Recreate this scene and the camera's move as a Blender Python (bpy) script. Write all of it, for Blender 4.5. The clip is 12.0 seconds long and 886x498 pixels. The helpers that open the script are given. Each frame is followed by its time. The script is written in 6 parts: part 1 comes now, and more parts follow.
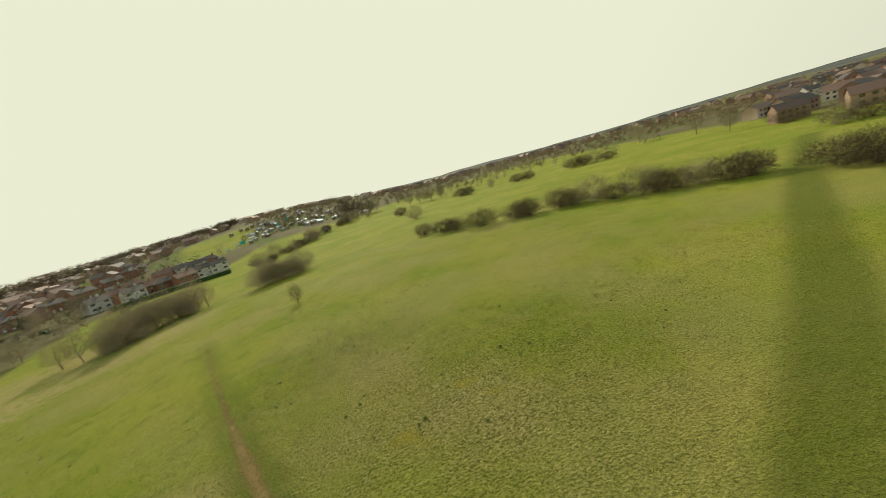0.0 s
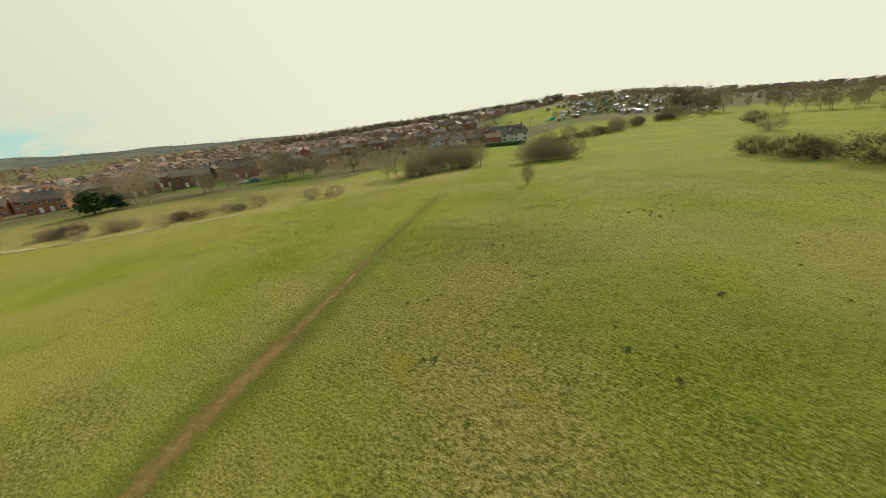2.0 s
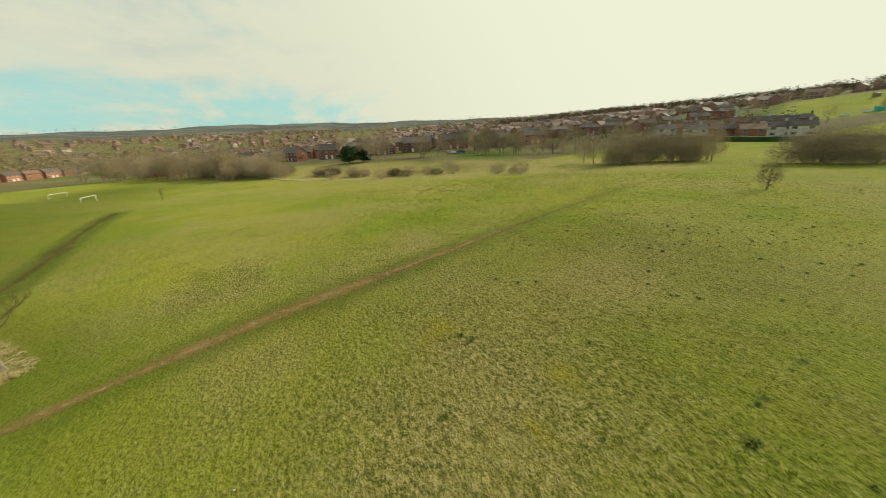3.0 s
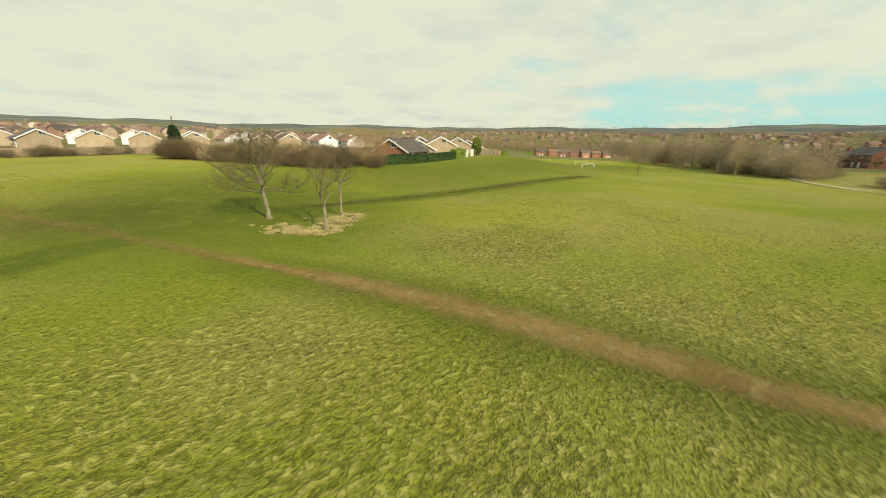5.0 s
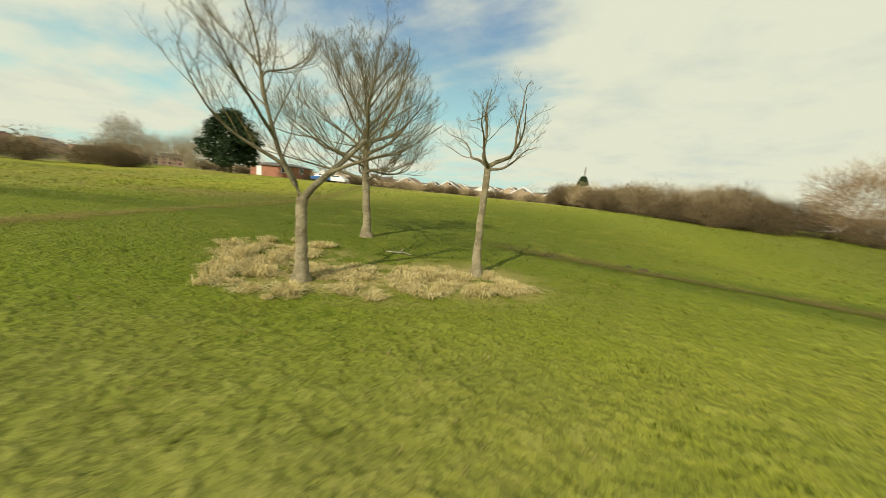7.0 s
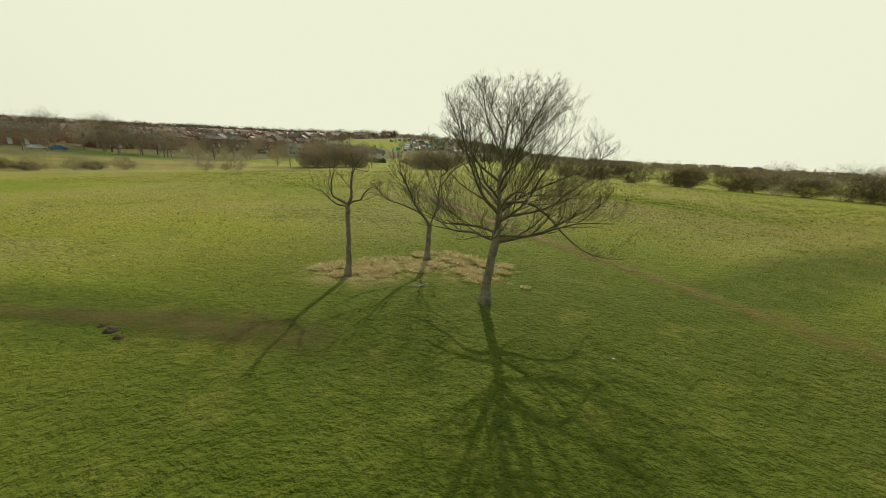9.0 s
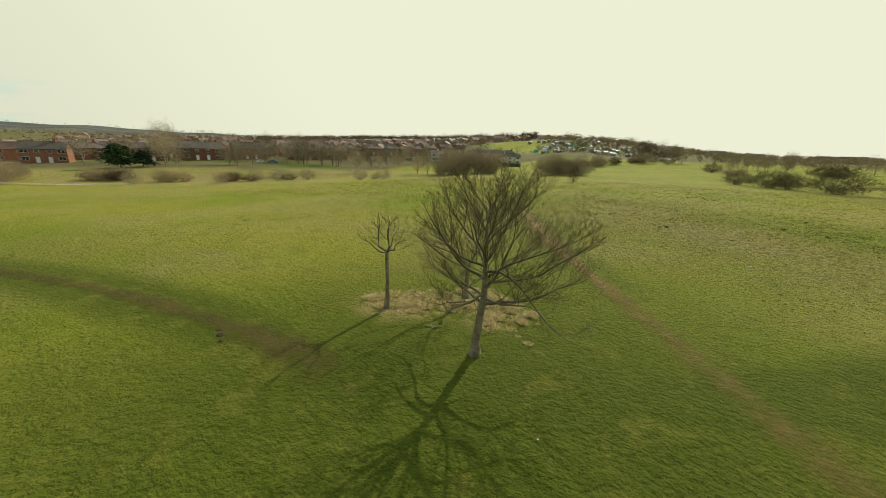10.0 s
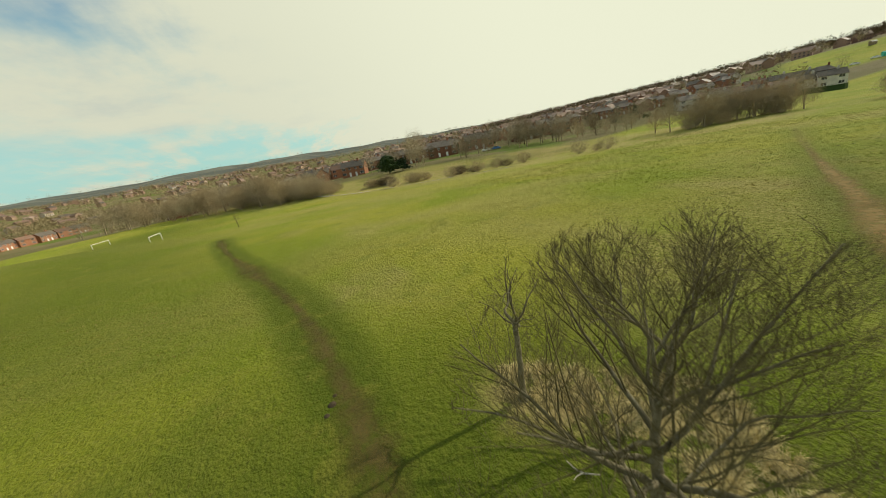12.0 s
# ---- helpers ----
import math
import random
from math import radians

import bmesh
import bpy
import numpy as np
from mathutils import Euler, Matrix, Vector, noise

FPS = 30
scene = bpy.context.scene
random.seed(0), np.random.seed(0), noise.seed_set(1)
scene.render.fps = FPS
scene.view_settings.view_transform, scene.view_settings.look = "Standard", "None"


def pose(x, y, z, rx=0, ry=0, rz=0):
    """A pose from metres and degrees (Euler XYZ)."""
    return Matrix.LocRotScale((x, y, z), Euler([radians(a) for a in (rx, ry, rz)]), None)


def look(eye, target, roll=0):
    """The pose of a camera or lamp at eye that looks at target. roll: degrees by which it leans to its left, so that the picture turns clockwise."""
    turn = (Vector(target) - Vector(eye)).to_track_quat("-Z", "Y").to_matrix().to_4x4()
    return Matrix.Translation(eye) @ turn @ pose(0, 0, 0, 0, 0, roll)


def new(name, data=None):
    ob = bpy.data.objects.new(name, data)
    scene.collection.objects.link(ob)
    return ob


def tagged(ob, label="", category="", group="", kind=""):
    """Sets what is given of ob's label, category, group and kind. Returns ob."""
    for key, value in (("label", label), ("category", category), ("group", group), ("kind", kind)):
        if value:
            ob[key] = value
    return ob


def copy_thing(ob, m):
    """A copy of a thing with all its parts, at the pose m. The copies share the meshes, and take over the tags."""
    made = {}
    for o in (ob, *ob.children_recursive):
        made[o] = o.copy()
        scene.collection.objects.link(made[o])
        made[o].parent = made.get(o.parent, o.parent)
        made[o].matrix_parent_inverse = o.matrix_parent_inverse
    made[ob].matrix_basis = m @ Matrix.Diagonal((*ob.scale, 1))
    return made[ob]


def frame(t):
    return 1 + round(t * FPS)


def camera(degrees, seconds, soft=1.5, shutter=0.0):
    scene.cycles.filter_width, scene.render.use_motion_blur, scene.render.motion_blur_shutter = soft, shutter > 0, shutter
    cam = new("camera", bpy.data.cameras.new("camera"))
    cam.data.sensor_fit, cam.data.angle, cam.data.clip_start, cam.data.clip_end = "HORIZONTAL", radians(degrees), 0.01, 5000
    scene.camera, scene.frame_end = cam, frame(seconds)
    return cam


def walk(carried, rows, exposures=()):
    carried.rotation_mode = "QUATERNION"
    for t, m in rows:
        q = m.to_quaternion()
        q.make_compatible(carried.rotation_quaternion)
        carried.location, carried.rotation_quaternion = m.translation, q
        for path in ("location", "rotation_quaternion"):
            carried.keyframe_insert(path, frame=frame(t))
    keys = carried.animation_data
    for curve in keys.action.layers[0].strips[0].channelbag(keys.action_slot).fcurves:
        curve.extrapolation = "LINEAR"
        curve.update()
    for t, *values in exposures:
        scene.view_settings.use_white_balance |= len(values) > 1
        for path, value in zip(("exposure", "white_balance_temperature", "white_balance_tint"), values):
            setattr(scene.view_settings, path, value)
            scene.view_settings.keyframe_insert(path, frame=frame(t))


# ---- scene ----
# ---------------------------------------------------------------- camera
cam = camera(103.8, 12.0, soft=0.7, shutter=0.15)
PATH = [
    (0, (5.793, 2.367, 17.193), (6.1833, 4.2899, 16.8011), -16.02),
    (0.5, (9.307, 3.950, 14.836), (9.1256, 5.8749, 14.3244), -14.23),
    (1, (12.628, 6.649, 13.312), (11.8628, 8.3993, 12.7207), -10.06),
    (1.5, (14.720, 10.354, 12.955), (13.7645, 11.9857, 12.3056), -9.04),
    (2, (16.685, 13.944, 12.470), (15.5242, 15.4358, 11.8180), -6.24),
    (2.5, (18.293, 17.319, 11.164), (16.8015, 18.4805, 10.5130), -3.19),
    (3, (18.996, 20.194, 10.065), (17.2142, 20.8287, 9.4168), -2.63),
    (3.5, (16.867, 23.530, 8.816), (14.9678, 23.5607, 8.1888), -1.78),
    (3.7, (15.613, 24.560, 8.408), (13.7237, 24.3385, 7.7908), -1.07),
    (4.1, (12.540, 25.974, 7.498), (10.7768, 25.2565, 6.8837), -0.46),
    (4.5, (8.798, 26.243, 6.474), (7.2810, 25.0925, 5.8625), 0.16),
    (4.9, (5.082, 25.588, 5.446), (3.8690, 24.1196, 4.8372), 0.78),
    (5.3, (2.087, 24.229, 4.524), (1.1501, 22.5702, 3.9185), 1.39),
    (5.5, (0.885, 23.410, 4.108), (0.0624, 21.6791, 3.5363), 1.83),
    (6, (-3.083, 19.574, 3.200), (-3.4292, 17.6671, 2.7071), 0.98),
    (6.5, (-6.069, 14.287, 2.267), (-5.8284, 12.3421, 1.8694), 2.52),
    (7, (-7.742, 8.145, 1.441), (-6.7289, 6.4509, 1.1231), 5.67),
    (7.2, (-8.107, 5.621, 1.289), (-6.7294, 4.2109, 0.9514), 6.08),
    (7.6, (-7.893, 0.751, 1.207), (-5.9599, 0.3960, 0.8376), 5.85),
    (8, (-6.235, -3.504, 1.526), (-4.5915, -2.4364, 1.1254), 5.62),
    (8.4, (-3.795, -6.758, 2.184), (-3.1867, -4.9028, 1.7517), 5.38),
    (8.8, (-1.240, -8.625, 3.117), (-1.3510, -6.6825, 2.6537), 5.15),
    (9, (-0.044, -9.147, 3.642), (-0.2969, -7.2281, 3.1405), 3.48),
    (9.5, (2.273, -9.592, 4.767), (1.6705, -7.7563, 4.2518), 3.42),
    (10, (3.887, -8.902, 5.872), (2.9224, -7.2331, 5.3402), 1.98),
    (10.5, (4.603, -7.573, 6.797), (3.3843, -6.1052, 6.1976), -0.26),
    (11, (4.562, -5.844, 7.032), (3.0742, -4.6683, 6.3947), -1.36),
    (11.5, (3.863, -4.264, 6.714), (2.1879, -3.3705, 6.0856), -3.66),
    (12, (2.287, -2.987, 6.803), (0.5080, -2.2833, 6.2202), -10.35),
]
walk(cam, [(t, look(eye, target, roll)) for t, eye, target, roll in PATH],
     [(0.0, -0.31), (1.0, -0.31), (2.0, -0.30), (2.5, -0.29), (3.0, -0.25), (3.5, -0.18), (5.3, -0.08), (6.5, -0.08), (7.2, -0.13), (8.0, -0.18), (8.8, -0.27), (10.0, -0.27), (11.0, -0.28), (12.0, -0.28)])

# ---------------------------------------------------------------- sky and sun
SUN_EL, SUN_AZ = 32.0, 3.0          # degrees up, degrees left of +y
sun_way = Vector((-math.sin(radians(SUN_AZ)) * math.cos(radians(SUN_EL)),
                  math.cos(radians(SUN_AZ)) * math.cos(radians(SUN_EL)), math.sin(radians(SUN_EL))))
sun = new("sun", bpy.data.lights.new("sun", "SUN"))
sun.data.energy, sun.data.angle, sun.data.color = 5.0, radians(0.6), (1.0, 0.90, 0.70)
sun.matrix_world = look(sun_way * 100, (0, 0, 0))


class Nodes:
    """A small writer of node trees: n(kind, inputs by name or index, properties) returns the node's first output."""

    def __init__(self, tree, empty=True):
        self.tree = tree
        if empty:
            tree.nodes.clear()

    def node(self, kind, ins=None, op=None, clamp=False, attribute=None):
        nd = self.tree.nodes.new(kind)
        if op:
            nd.operation = op
        if clamp:
            nd.use_clamp = True
        if attribute:
            nd.attribute_name = attribute
        if kind == "ShaderNodeMapRange":
            nd.interpolation_type = "SMOOTHSTEP"
        for key, value in (ins or {}).items():
            if isinstance(value, bpy.types.NodeSocket):
                self.tree.links.new(value, nd.inputs[key])
            else:
                nd.inputs[key].default_value = value
        return nd

    def __call__(self, kind, ins=None, op=None, clamp=False):
        outs = self.node(kind, ins, op, clamp).outputs
        return outs[0] if len(outs) else None

    def math(self, op, a, b=0.0, clamp=False):
        return self("ShaderNodeMath", {0: a, 1: b}, op=op, clamp=clamp)

    def noise(self, vec, scale, detail=3.0, rough=0.55):
        return self("ShaderNodeTexNoise", {"Vector": vec, "Scale": scale, "Detail": detail, "Roughness": rough})

    def band(self, v, a, b):
        """0 below a, 1 above b."""
        return self("ShaderNodeMapRange", {"Value": v, "From Min": a, "From Max": b})

    def mix(self, fac, a, b):
        nd = self.tree.nodes.new("ShaderNodeMix")
        nd.data_type = "RGBA"
        for k, value in ((0, fac), (6, a), (7, b)):
            if isinstance(value, bpy.types.NodeSocket):
                self.tree.links.new(value, nd.inputs[k])
            else:
                nd.inputs[k].default_value = value if k == 0 else (*value, 1.0)
        return nd.outputs[2]


world = bpy.data.worlds.new("sky")
scene.world = world
world.use_nodes = True
n = Nodes(world.node_tree)
ray = n.node("ShaderNodeTexCoord").outputs["Generated"]
split = n.node("ShaderNodeSeparateXYZ", {0: ray})
up = n.math("MAXIMUM", split.outputs[2], 0.0)
lift = n.math("ADD", up, 0.16)
flat = n("ShaderNodeCombineXYZ", {0: n.math("DIVIDE", split.outputs[0], lift), 1: n.math("DIVIDE", split.outputs[1], lift), 2: 0.0})
clear = n.node("ShaderNodeTexSky")
clear.sky_type, clear.sun_disc = "NISHITA", False
clear.sun_elevation, clear.sun_rotation = radians(SUN_EL), radians(-SUN_AZ)
clear.air_density, clear.dust_density, clear.ozone_density = 1.0, 1.2, 2.0
clear = n("ShaderNodeVectorMath", {0: clear.outputs[0], "Scale": 0.085}, op="SCALE")
toward = n.node("ShaderNodeVectorMath", {0: ray, 1: tuple(sun_way)}, op="DOT_PRODUCT").outputs["Value"]
puffs = n.noise(flat, 0.75, 7.0, 0.58)
wisps = n.noise(n("ShaderNodeMapping", {"Vector": flat, "Scale": (0.5, 1.6, 1.0), "Rotation": (0, 0, 0.5)}), 1.6, 6.0, 0.6)
cover = n.math("ADD", n.math("MULTIPLY", puffs, 0.7), n.math("MULTIPLY", wisps, 0.3))
cover = n.math("ADD", cover, n.math("MULTIPLY", n.band(toward, 0.0, 0.60), 0.42))
# the sky opens low in the west and high in the south-east
west_low = n.math("MULTIPLY", n.band(n.node("ShaderNodeVectorMath", {0: ray, 1: (-0.995, 0.09, 0.0)}, op="DOT_PRODUCT").outputs["Value"], 0.62, 0.95), n.math("SUBTRACT", 1.0, n.band(up, 0.05, 0.20)))
south_high = n.band(n.node("ShaderNodeVectorMath", {0: ray, 1: (0.55, -0.62, 0.56)}, op="DOT_PRODUCT").outputs["Value"], 0.66, 0.98)
cover = n.math("SUBTRACT", cover, n.math("MULTIPLY", west_low, n.math("ADD", 0.04, n.math("MULTIPLY", n.band(wisps, 0.38, 0.60), 0.17))))
cover = n.math("SUBTRACT", cover, n.math("MULTIPLY", south_high, 0.14))
south_low = n.band(n.node("ShaderNodeVectorMath", {0: ray, 1: (-0.18, -0.95, 0.25)}, op="DOT_PRODUCT").outputs["Value"], 0.80, 0.99)
cover = n.math("ADD", cover, n.math("MULTIPLY", south_low, 0.20))
cover = n.math("SUBTRACT", cover, n.math("MULTIPLY", n.band(up, 0.52, 0.80), 0.45))      # blue overhead
cloud = n.band(cover, 0.30, 0.52)
thick = n.band(n.noise(flat, 1.7, 5.0, 0.6), 0.45, 0.72)
cream = n.mix(thick, (0.83, 0.845, 0.65), (0.70, 0.75, 0.63))
cream = n.mix(n.band(toward, -0.2, 0.4), cream, (0.83, 0.845, 0.645))
haze = n.mix(n.band(up, 0.08, 0.48), (0.54, 0.93, 0.83), (0.20, 0.36, 0.57))
sky = n.mix(0.8, clear, haze)
shade = n.mix(cloud, sky, cream)
glare = n.math("ADD", 1.0, n.math("MULTIPLY", n.band(toward, -0.1, 0.75), 0.235))      # brighter towards the sun
n("ShaderNodeOutputWorld", {"Surface": n("ShaderNodeBackground", {"Color": shade, "Strength": glare})})

# ---------------------------------------------------------------- materials
def material(name, paint, rough=0.85, bump=None, gloss=0.25, metal=0.0, thin=0.0, sheen=0.0):
    """paint(n, at) gives the base colour from the node writer and the object-space place; bump(n, at) a height, or None."""
    m = bpy.data.materials.new(name)
    m.use_nodes = True
    n = Nodes(m.node_tree)
    at = n.node("ShaderNodeTexCoord").outputs["Object"]
    ins = {"Base Color": paint(n, at), "Roughness": rough, "Metallic": metal, "Specular IOR Level": gloss, "Sheen Weight": sheen, "Sheen Roughness": 0.6, "Sheen Tint": (0.80, 0.82, 0.16, 1.0), "Diffuse Roughness": 0.3 if rough > 0.7 else 0.0}
    if bump:
        height_, strength, far = bump(n, at)
        ins["Normal"] = n("ShaderNodeBump", {"Height": height_, "Strength": strength, "Distance": far})
    surface = n("ShaderNodeBsdfPrincipled", ins)
    if thin:            # blades and leaves let some light through
        surface = n("ShaderNodeMixShader", {0: thin, 1: surface, 2: n("ShaderNodeBsdfTranslucent", {"Color": ins["Base Color"]})})
    n("ShaderNodeOutputMaterial", {"Surface": surface})
    return m


def any_of(n, low, high):
    """A number by object, from low to high."""
    r = n.node("ShaderNodeObjectInfo").outputs["Random"]
    return n("ShaderNodeMapRange", {"Value": r, "To Min": low, "To Max": high})


def mottled(a, b, scale=1.0, c=None, fine=14.0, vary=0.0):
    """Two colours in patches, a third in small specks, and a tone by object."""
    def paint(n, at):
        col = n.mix(n.band(n.noise(at, scale, 4.0), 0.38, 0.64), a, b)
        if c:
            col = n.mix(n.math("MULTIPLY", n.band(n.noise(at, fine, 3.0), 0.52, 0.72), 0.8), col, c)
        if vary:
            hue = n.node("ShaderNodeHueSaturation", {"Color": col, "Value": any_of(n, 1 - vary, 1 + vary)})
            col = hue.outputs[0]
        return col
    return paint


def rough_of(scale, strength=0.5, far=0.02):
    return lambda n, at: (n.noise(at, scale, 4.0, 0.6), strength, far)


def island_paint(cols, scale=0.2, tuft=0.0):
    """Colours picked strand by strand, with broad drifts over the place."""
    def paint(n, at):
        r = n.node("ShaderNodeNewGeometry").outputs["Random Per Island"]
        drift = n.noise(at, scale, 3.0)
        v = n.math("ADD", n.math("MULTIPLY", r, 0.45), n.math("SUBTRACT", n.math("MULTIPLY", drift, 1.6), 0.6), clamp=True)
        if tuft:
            v = n.math("ADD", v, n.math("MULTIPLY", n.math("SUBTRACT", n.noise(at, tuft, 2.0, 0.6), 0.46), 1.7), clamp=True)
        col = n.mix(n.band(v, 0.15, 0.5), cols[0], cols[1])
        return n.mix(n.band(v, 0.5, 0.9), col, cols[2])
    return paint


GRASS_A, GRASS_B, GRASS_LUSH, STRAW = (0.200, 0.258, 0.012), (0.300, 0.300, 0.030), (0.046, 0.078, 0.003), (0.400, 0.300, 0.140)


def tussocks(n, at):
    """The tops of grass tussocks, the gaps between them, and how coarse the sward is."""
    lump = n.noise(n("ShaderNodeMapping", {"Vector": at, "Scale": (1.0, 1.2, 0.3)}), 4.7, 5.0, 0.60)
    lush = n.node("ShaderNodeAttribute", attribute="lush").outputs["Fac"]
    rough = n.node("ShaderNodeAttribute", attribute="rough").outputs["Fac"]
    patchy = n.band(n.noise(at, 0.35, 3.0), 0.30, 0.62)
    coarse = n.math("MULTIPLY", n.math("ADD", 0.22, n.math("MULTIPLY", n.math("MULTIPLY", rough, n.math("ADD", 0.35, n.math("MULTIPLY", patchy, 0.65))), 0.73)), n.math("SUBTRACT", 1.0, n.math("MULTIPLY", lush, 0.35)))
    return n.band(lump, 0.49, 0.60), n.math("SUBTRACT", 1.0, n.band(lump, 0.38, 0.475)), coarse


def ground_paint(n, at):
    lush = n.node("ShaderNodeAttribute", attribute="lush").outputs["Fac"]
    dry = n.node("ShaderNodeAttribute", attribute="dry").outputs["Fac"]
    mown = n.node("ShaderNodeAttribute", attribute="far").outputs["Fac"]
    moss = n.node("ShaderNodeAttribute", attribute="moss").outputs["Fac"]
    poor = n.node("ShaderNodeAttribute", attribute="poor").outputs["Fac"]
    col = n.mix(n.band(n.noise(at, 0.045, 4.0, 0.6), 0.40, 0.62), GRASS_A, GRASS_B)
    col = n.mix(n.math("MULTIPLY", n.band(n.noise(at, 0.17, 4.0, 0.65), 0.48, 0.66), 0.5), col, (0.290, 0.285, 0.050))
    col = n.mix(n.math("MULTIPLY", n.band(n.noise(at, 0.33, 4.0, 0.6), 0.55, 0.70), 0.6), col, (0.120, 0.170, 0.010))
    col = n.mix(n.math("MULTIPLY", poor, 0.75), col, (0.345, 0.290, 0.100))
    # tussocks a hand or two across: straw and pale green on their tops, the shade of the gaps put into a dark colour
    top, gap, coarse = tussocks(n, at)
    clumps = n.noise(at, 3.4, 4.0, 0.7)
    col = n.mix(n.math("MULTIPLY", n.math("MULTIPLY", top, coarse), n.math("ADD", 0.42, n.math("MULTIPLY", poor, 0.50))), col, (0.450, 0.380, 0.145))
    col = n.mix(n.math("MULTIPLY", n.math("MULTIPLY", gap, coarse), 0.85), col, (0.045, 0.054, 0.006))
    col = n.mix(n.math("MULTIPLY", n.band(clumps, 0.54, 0.64), 0.25), col, (0.30, 0.265, 0.085))
    # fine dark grain: the shade of small bumps put into the colour
    col = n.mix(n.math("MULTIPLY", n.band(n.noise(at, 9.0, 5.0, 0.75), 0.52, 0.62), 0.55), col, (0.070, 0.092, 0.008))
    col = n.mix(n.math("MULTIPLY", moss, 0.7), col, (0.34, 0.29, 0.018))
    col = n.mix(n.math("MULTIPLY", lush, n.band(n.noise(at, 0.5, 3.0), 0.05, 0.42)), col, n.mix(n.band(clumps, 0.42, 0.62), GRASS_LUSH, (0.066, 0.094, 0.006)))
    # yellowed patches in the rich grass, and dark specks: shade between its lumps put into the colour
    col = n.mix(n.math("MULTIPLY", n.math("MULTIPLY", lush, n.band(n.noise(at, 0.62, 5.0, 0.7), 0.53, 0.66)), 0.55), col, (0.175, 0.170, 0.026))
    col = n.mix(n.math("MULTIPLY", lush, n.math("MULTIPLY", n.band(n.noise(at, 6.5, 5.0, 0.75), 0.54, 0.64), 0.6)), col, (0.020, 0.030, 0.004))
    col = n.mix(n.math("MULTIPLY", lush, n.math("MULTIPLY", n.band(n.noise(at, 13.0, 3.0, 0.7), 0.54, 0.66), 0.35)), col, (0.150, 0.165, 0.020))
    col = n.mix(n.math("MULTIPLY", n.math("MULTIPLY", dry, n.band(n.noise(at, 0.14, 4.0, 0.65), 0.30, 0.46)), n.band(n.noise(at, 1.6, 5.0, 0.7), 0.40, 0.58)), col, STRAW)
    town = n.mix(n.band(n.noise(at, 0.02, 5.0, 0.7), 0.40, 0.60), (0.150, 0.138, 0.054), (0.205, 0.168, 0.085))
    town = n.mix(n.band(n.noise(at, 0.019, 4.0, 0.6), 0.52, 0.60), town, (0.130, 0.170, 0.032))
    col = n.mix(mown, col, town)
    # far hills: distance haze put into the ground colour as blue-grey
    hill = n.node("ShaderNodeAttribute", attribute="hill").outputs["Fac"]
    hazy_hill = n.mix(n.band(n.noise(at, 0.004, 5.0, 0.65), 0.44, 0.58), (0.090, 0.098, 0.088), (0.150, 0.158, 0.130))
    return n.mix(hill, col, hazy_hill)


def ground_bump(n, at):
    top, gap, coarse = tussocks(n, at)
    b = n.noise(at, 11.0, 3.0, 0.65)
    mound = n.math("MULTIPLY", n.math("SUBTRACT", top, gap), n.math("MULTIPLY", coarse, 0.80))
    return n.math("ADD", mound, n.math("MULTIPLY", b, 0.50)), 1.0, 0.20


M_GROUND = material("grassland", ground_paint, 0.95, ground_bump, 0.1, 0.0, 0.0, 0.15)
# the bloom of grass blades seen at a slant; none on roofs, streets and the haze-coloured far hills
n = Nodes(M_GROUND.node_tree, False)
bare = n.math("MAXIMUM", n.node("ShaderNodeAttribute", attribute="hill").outputs["Fac"], n.node("ShaderNodeAttribute", attribute="far").outputs["Fac"])
n.tree.links.new(n.math("MULTIPLY", n.math("SUBTRACT", 1.0, bare), 0.125), next(nd for nd in n.tree.nodes if nd.type == "BSDF_PRINCIPLED").inputs["Sheen Weight"])


def soft_edged(m, name="edge"):
    """Lets the cover thin out to nothing where its edge value is low and ragged."""
    n = Nodes(m.node_tree, False)
    out = next(nd for nd in n.tree.nodes if nd.type == "OUTPUT_MATERIAL")
    shader = next(nd for nd in n.tree.nodes if nd.type == "BSDF_PRINCIPLED").outputs[0]
    at = n.node("ShaderNodeTexCoord").outputs["Object"]
    edge = n.node("ShaderNodeAttribute", attribute=name).outputs["Fac"]
    rag = n.math("ADD", edge, n.math("MULTIPLY", n.math("SUBTRACT", n.noise(at, 1.7, 7.0, 0.75), 0.5), 1.7))
    n.tree.links.new(n("ShaderNodeMixShader", {0: n.math("MULTIPLY", n.band(rag, 0.15, 1.35), 0.74), 1: n("ShaderNodeBsdfTransparent"), 2: shader}), out.inputs[0])
    return m


M_EARTH = soft_edged(material("trodden_earth", mottled((0.290, 0.195, 0.072), (0.215, 0.142, 0.048), 0.16, (0.33, 0.265, 0.115), 2.2), 0.95,
                              rough_of(7.0, 0.8, 0.06), 0.1))
M_EARTH_DARK = soft_edged(material("damp_earth", mottled((0.140, 0.102, 0.036), (0.100, 0.080, 0.025), 0.5, (0.080, 0.105, 0.012), 3.0), 0.95,
                                   rough_of(7.0, 0.8, 0.06), 0.1))
M_GRAVEL = soft_edged(material("pale_gravel", mottled((0.56, 0.54, 0.46), (0.42, 0.39, 0.31), 0.8, (0.64, 0.62, 0.54), 8.0), 0.95, rough_of(20.0), 0.1))
M_BARK = material("lichen_bark", mottled((0.260, 0.226, 0.142), (0.150, 0.125, 0.072), 4.0, (0.37, 0.34, 0.24), 18.0), 0.9, rough_of(26.0, 0.7, 0.02))
# for the limbs: the trunk's bark colours, about a quarter darker
M_LIMB = material("darker_bark", mottled((0.185, 0.162, 0.098), (0.115, 0.098, 0.058), 5.0, (0.27, 0.25, 0.17), 22.0), 0.9, rough_of(30.0, 0.6, 0.015))
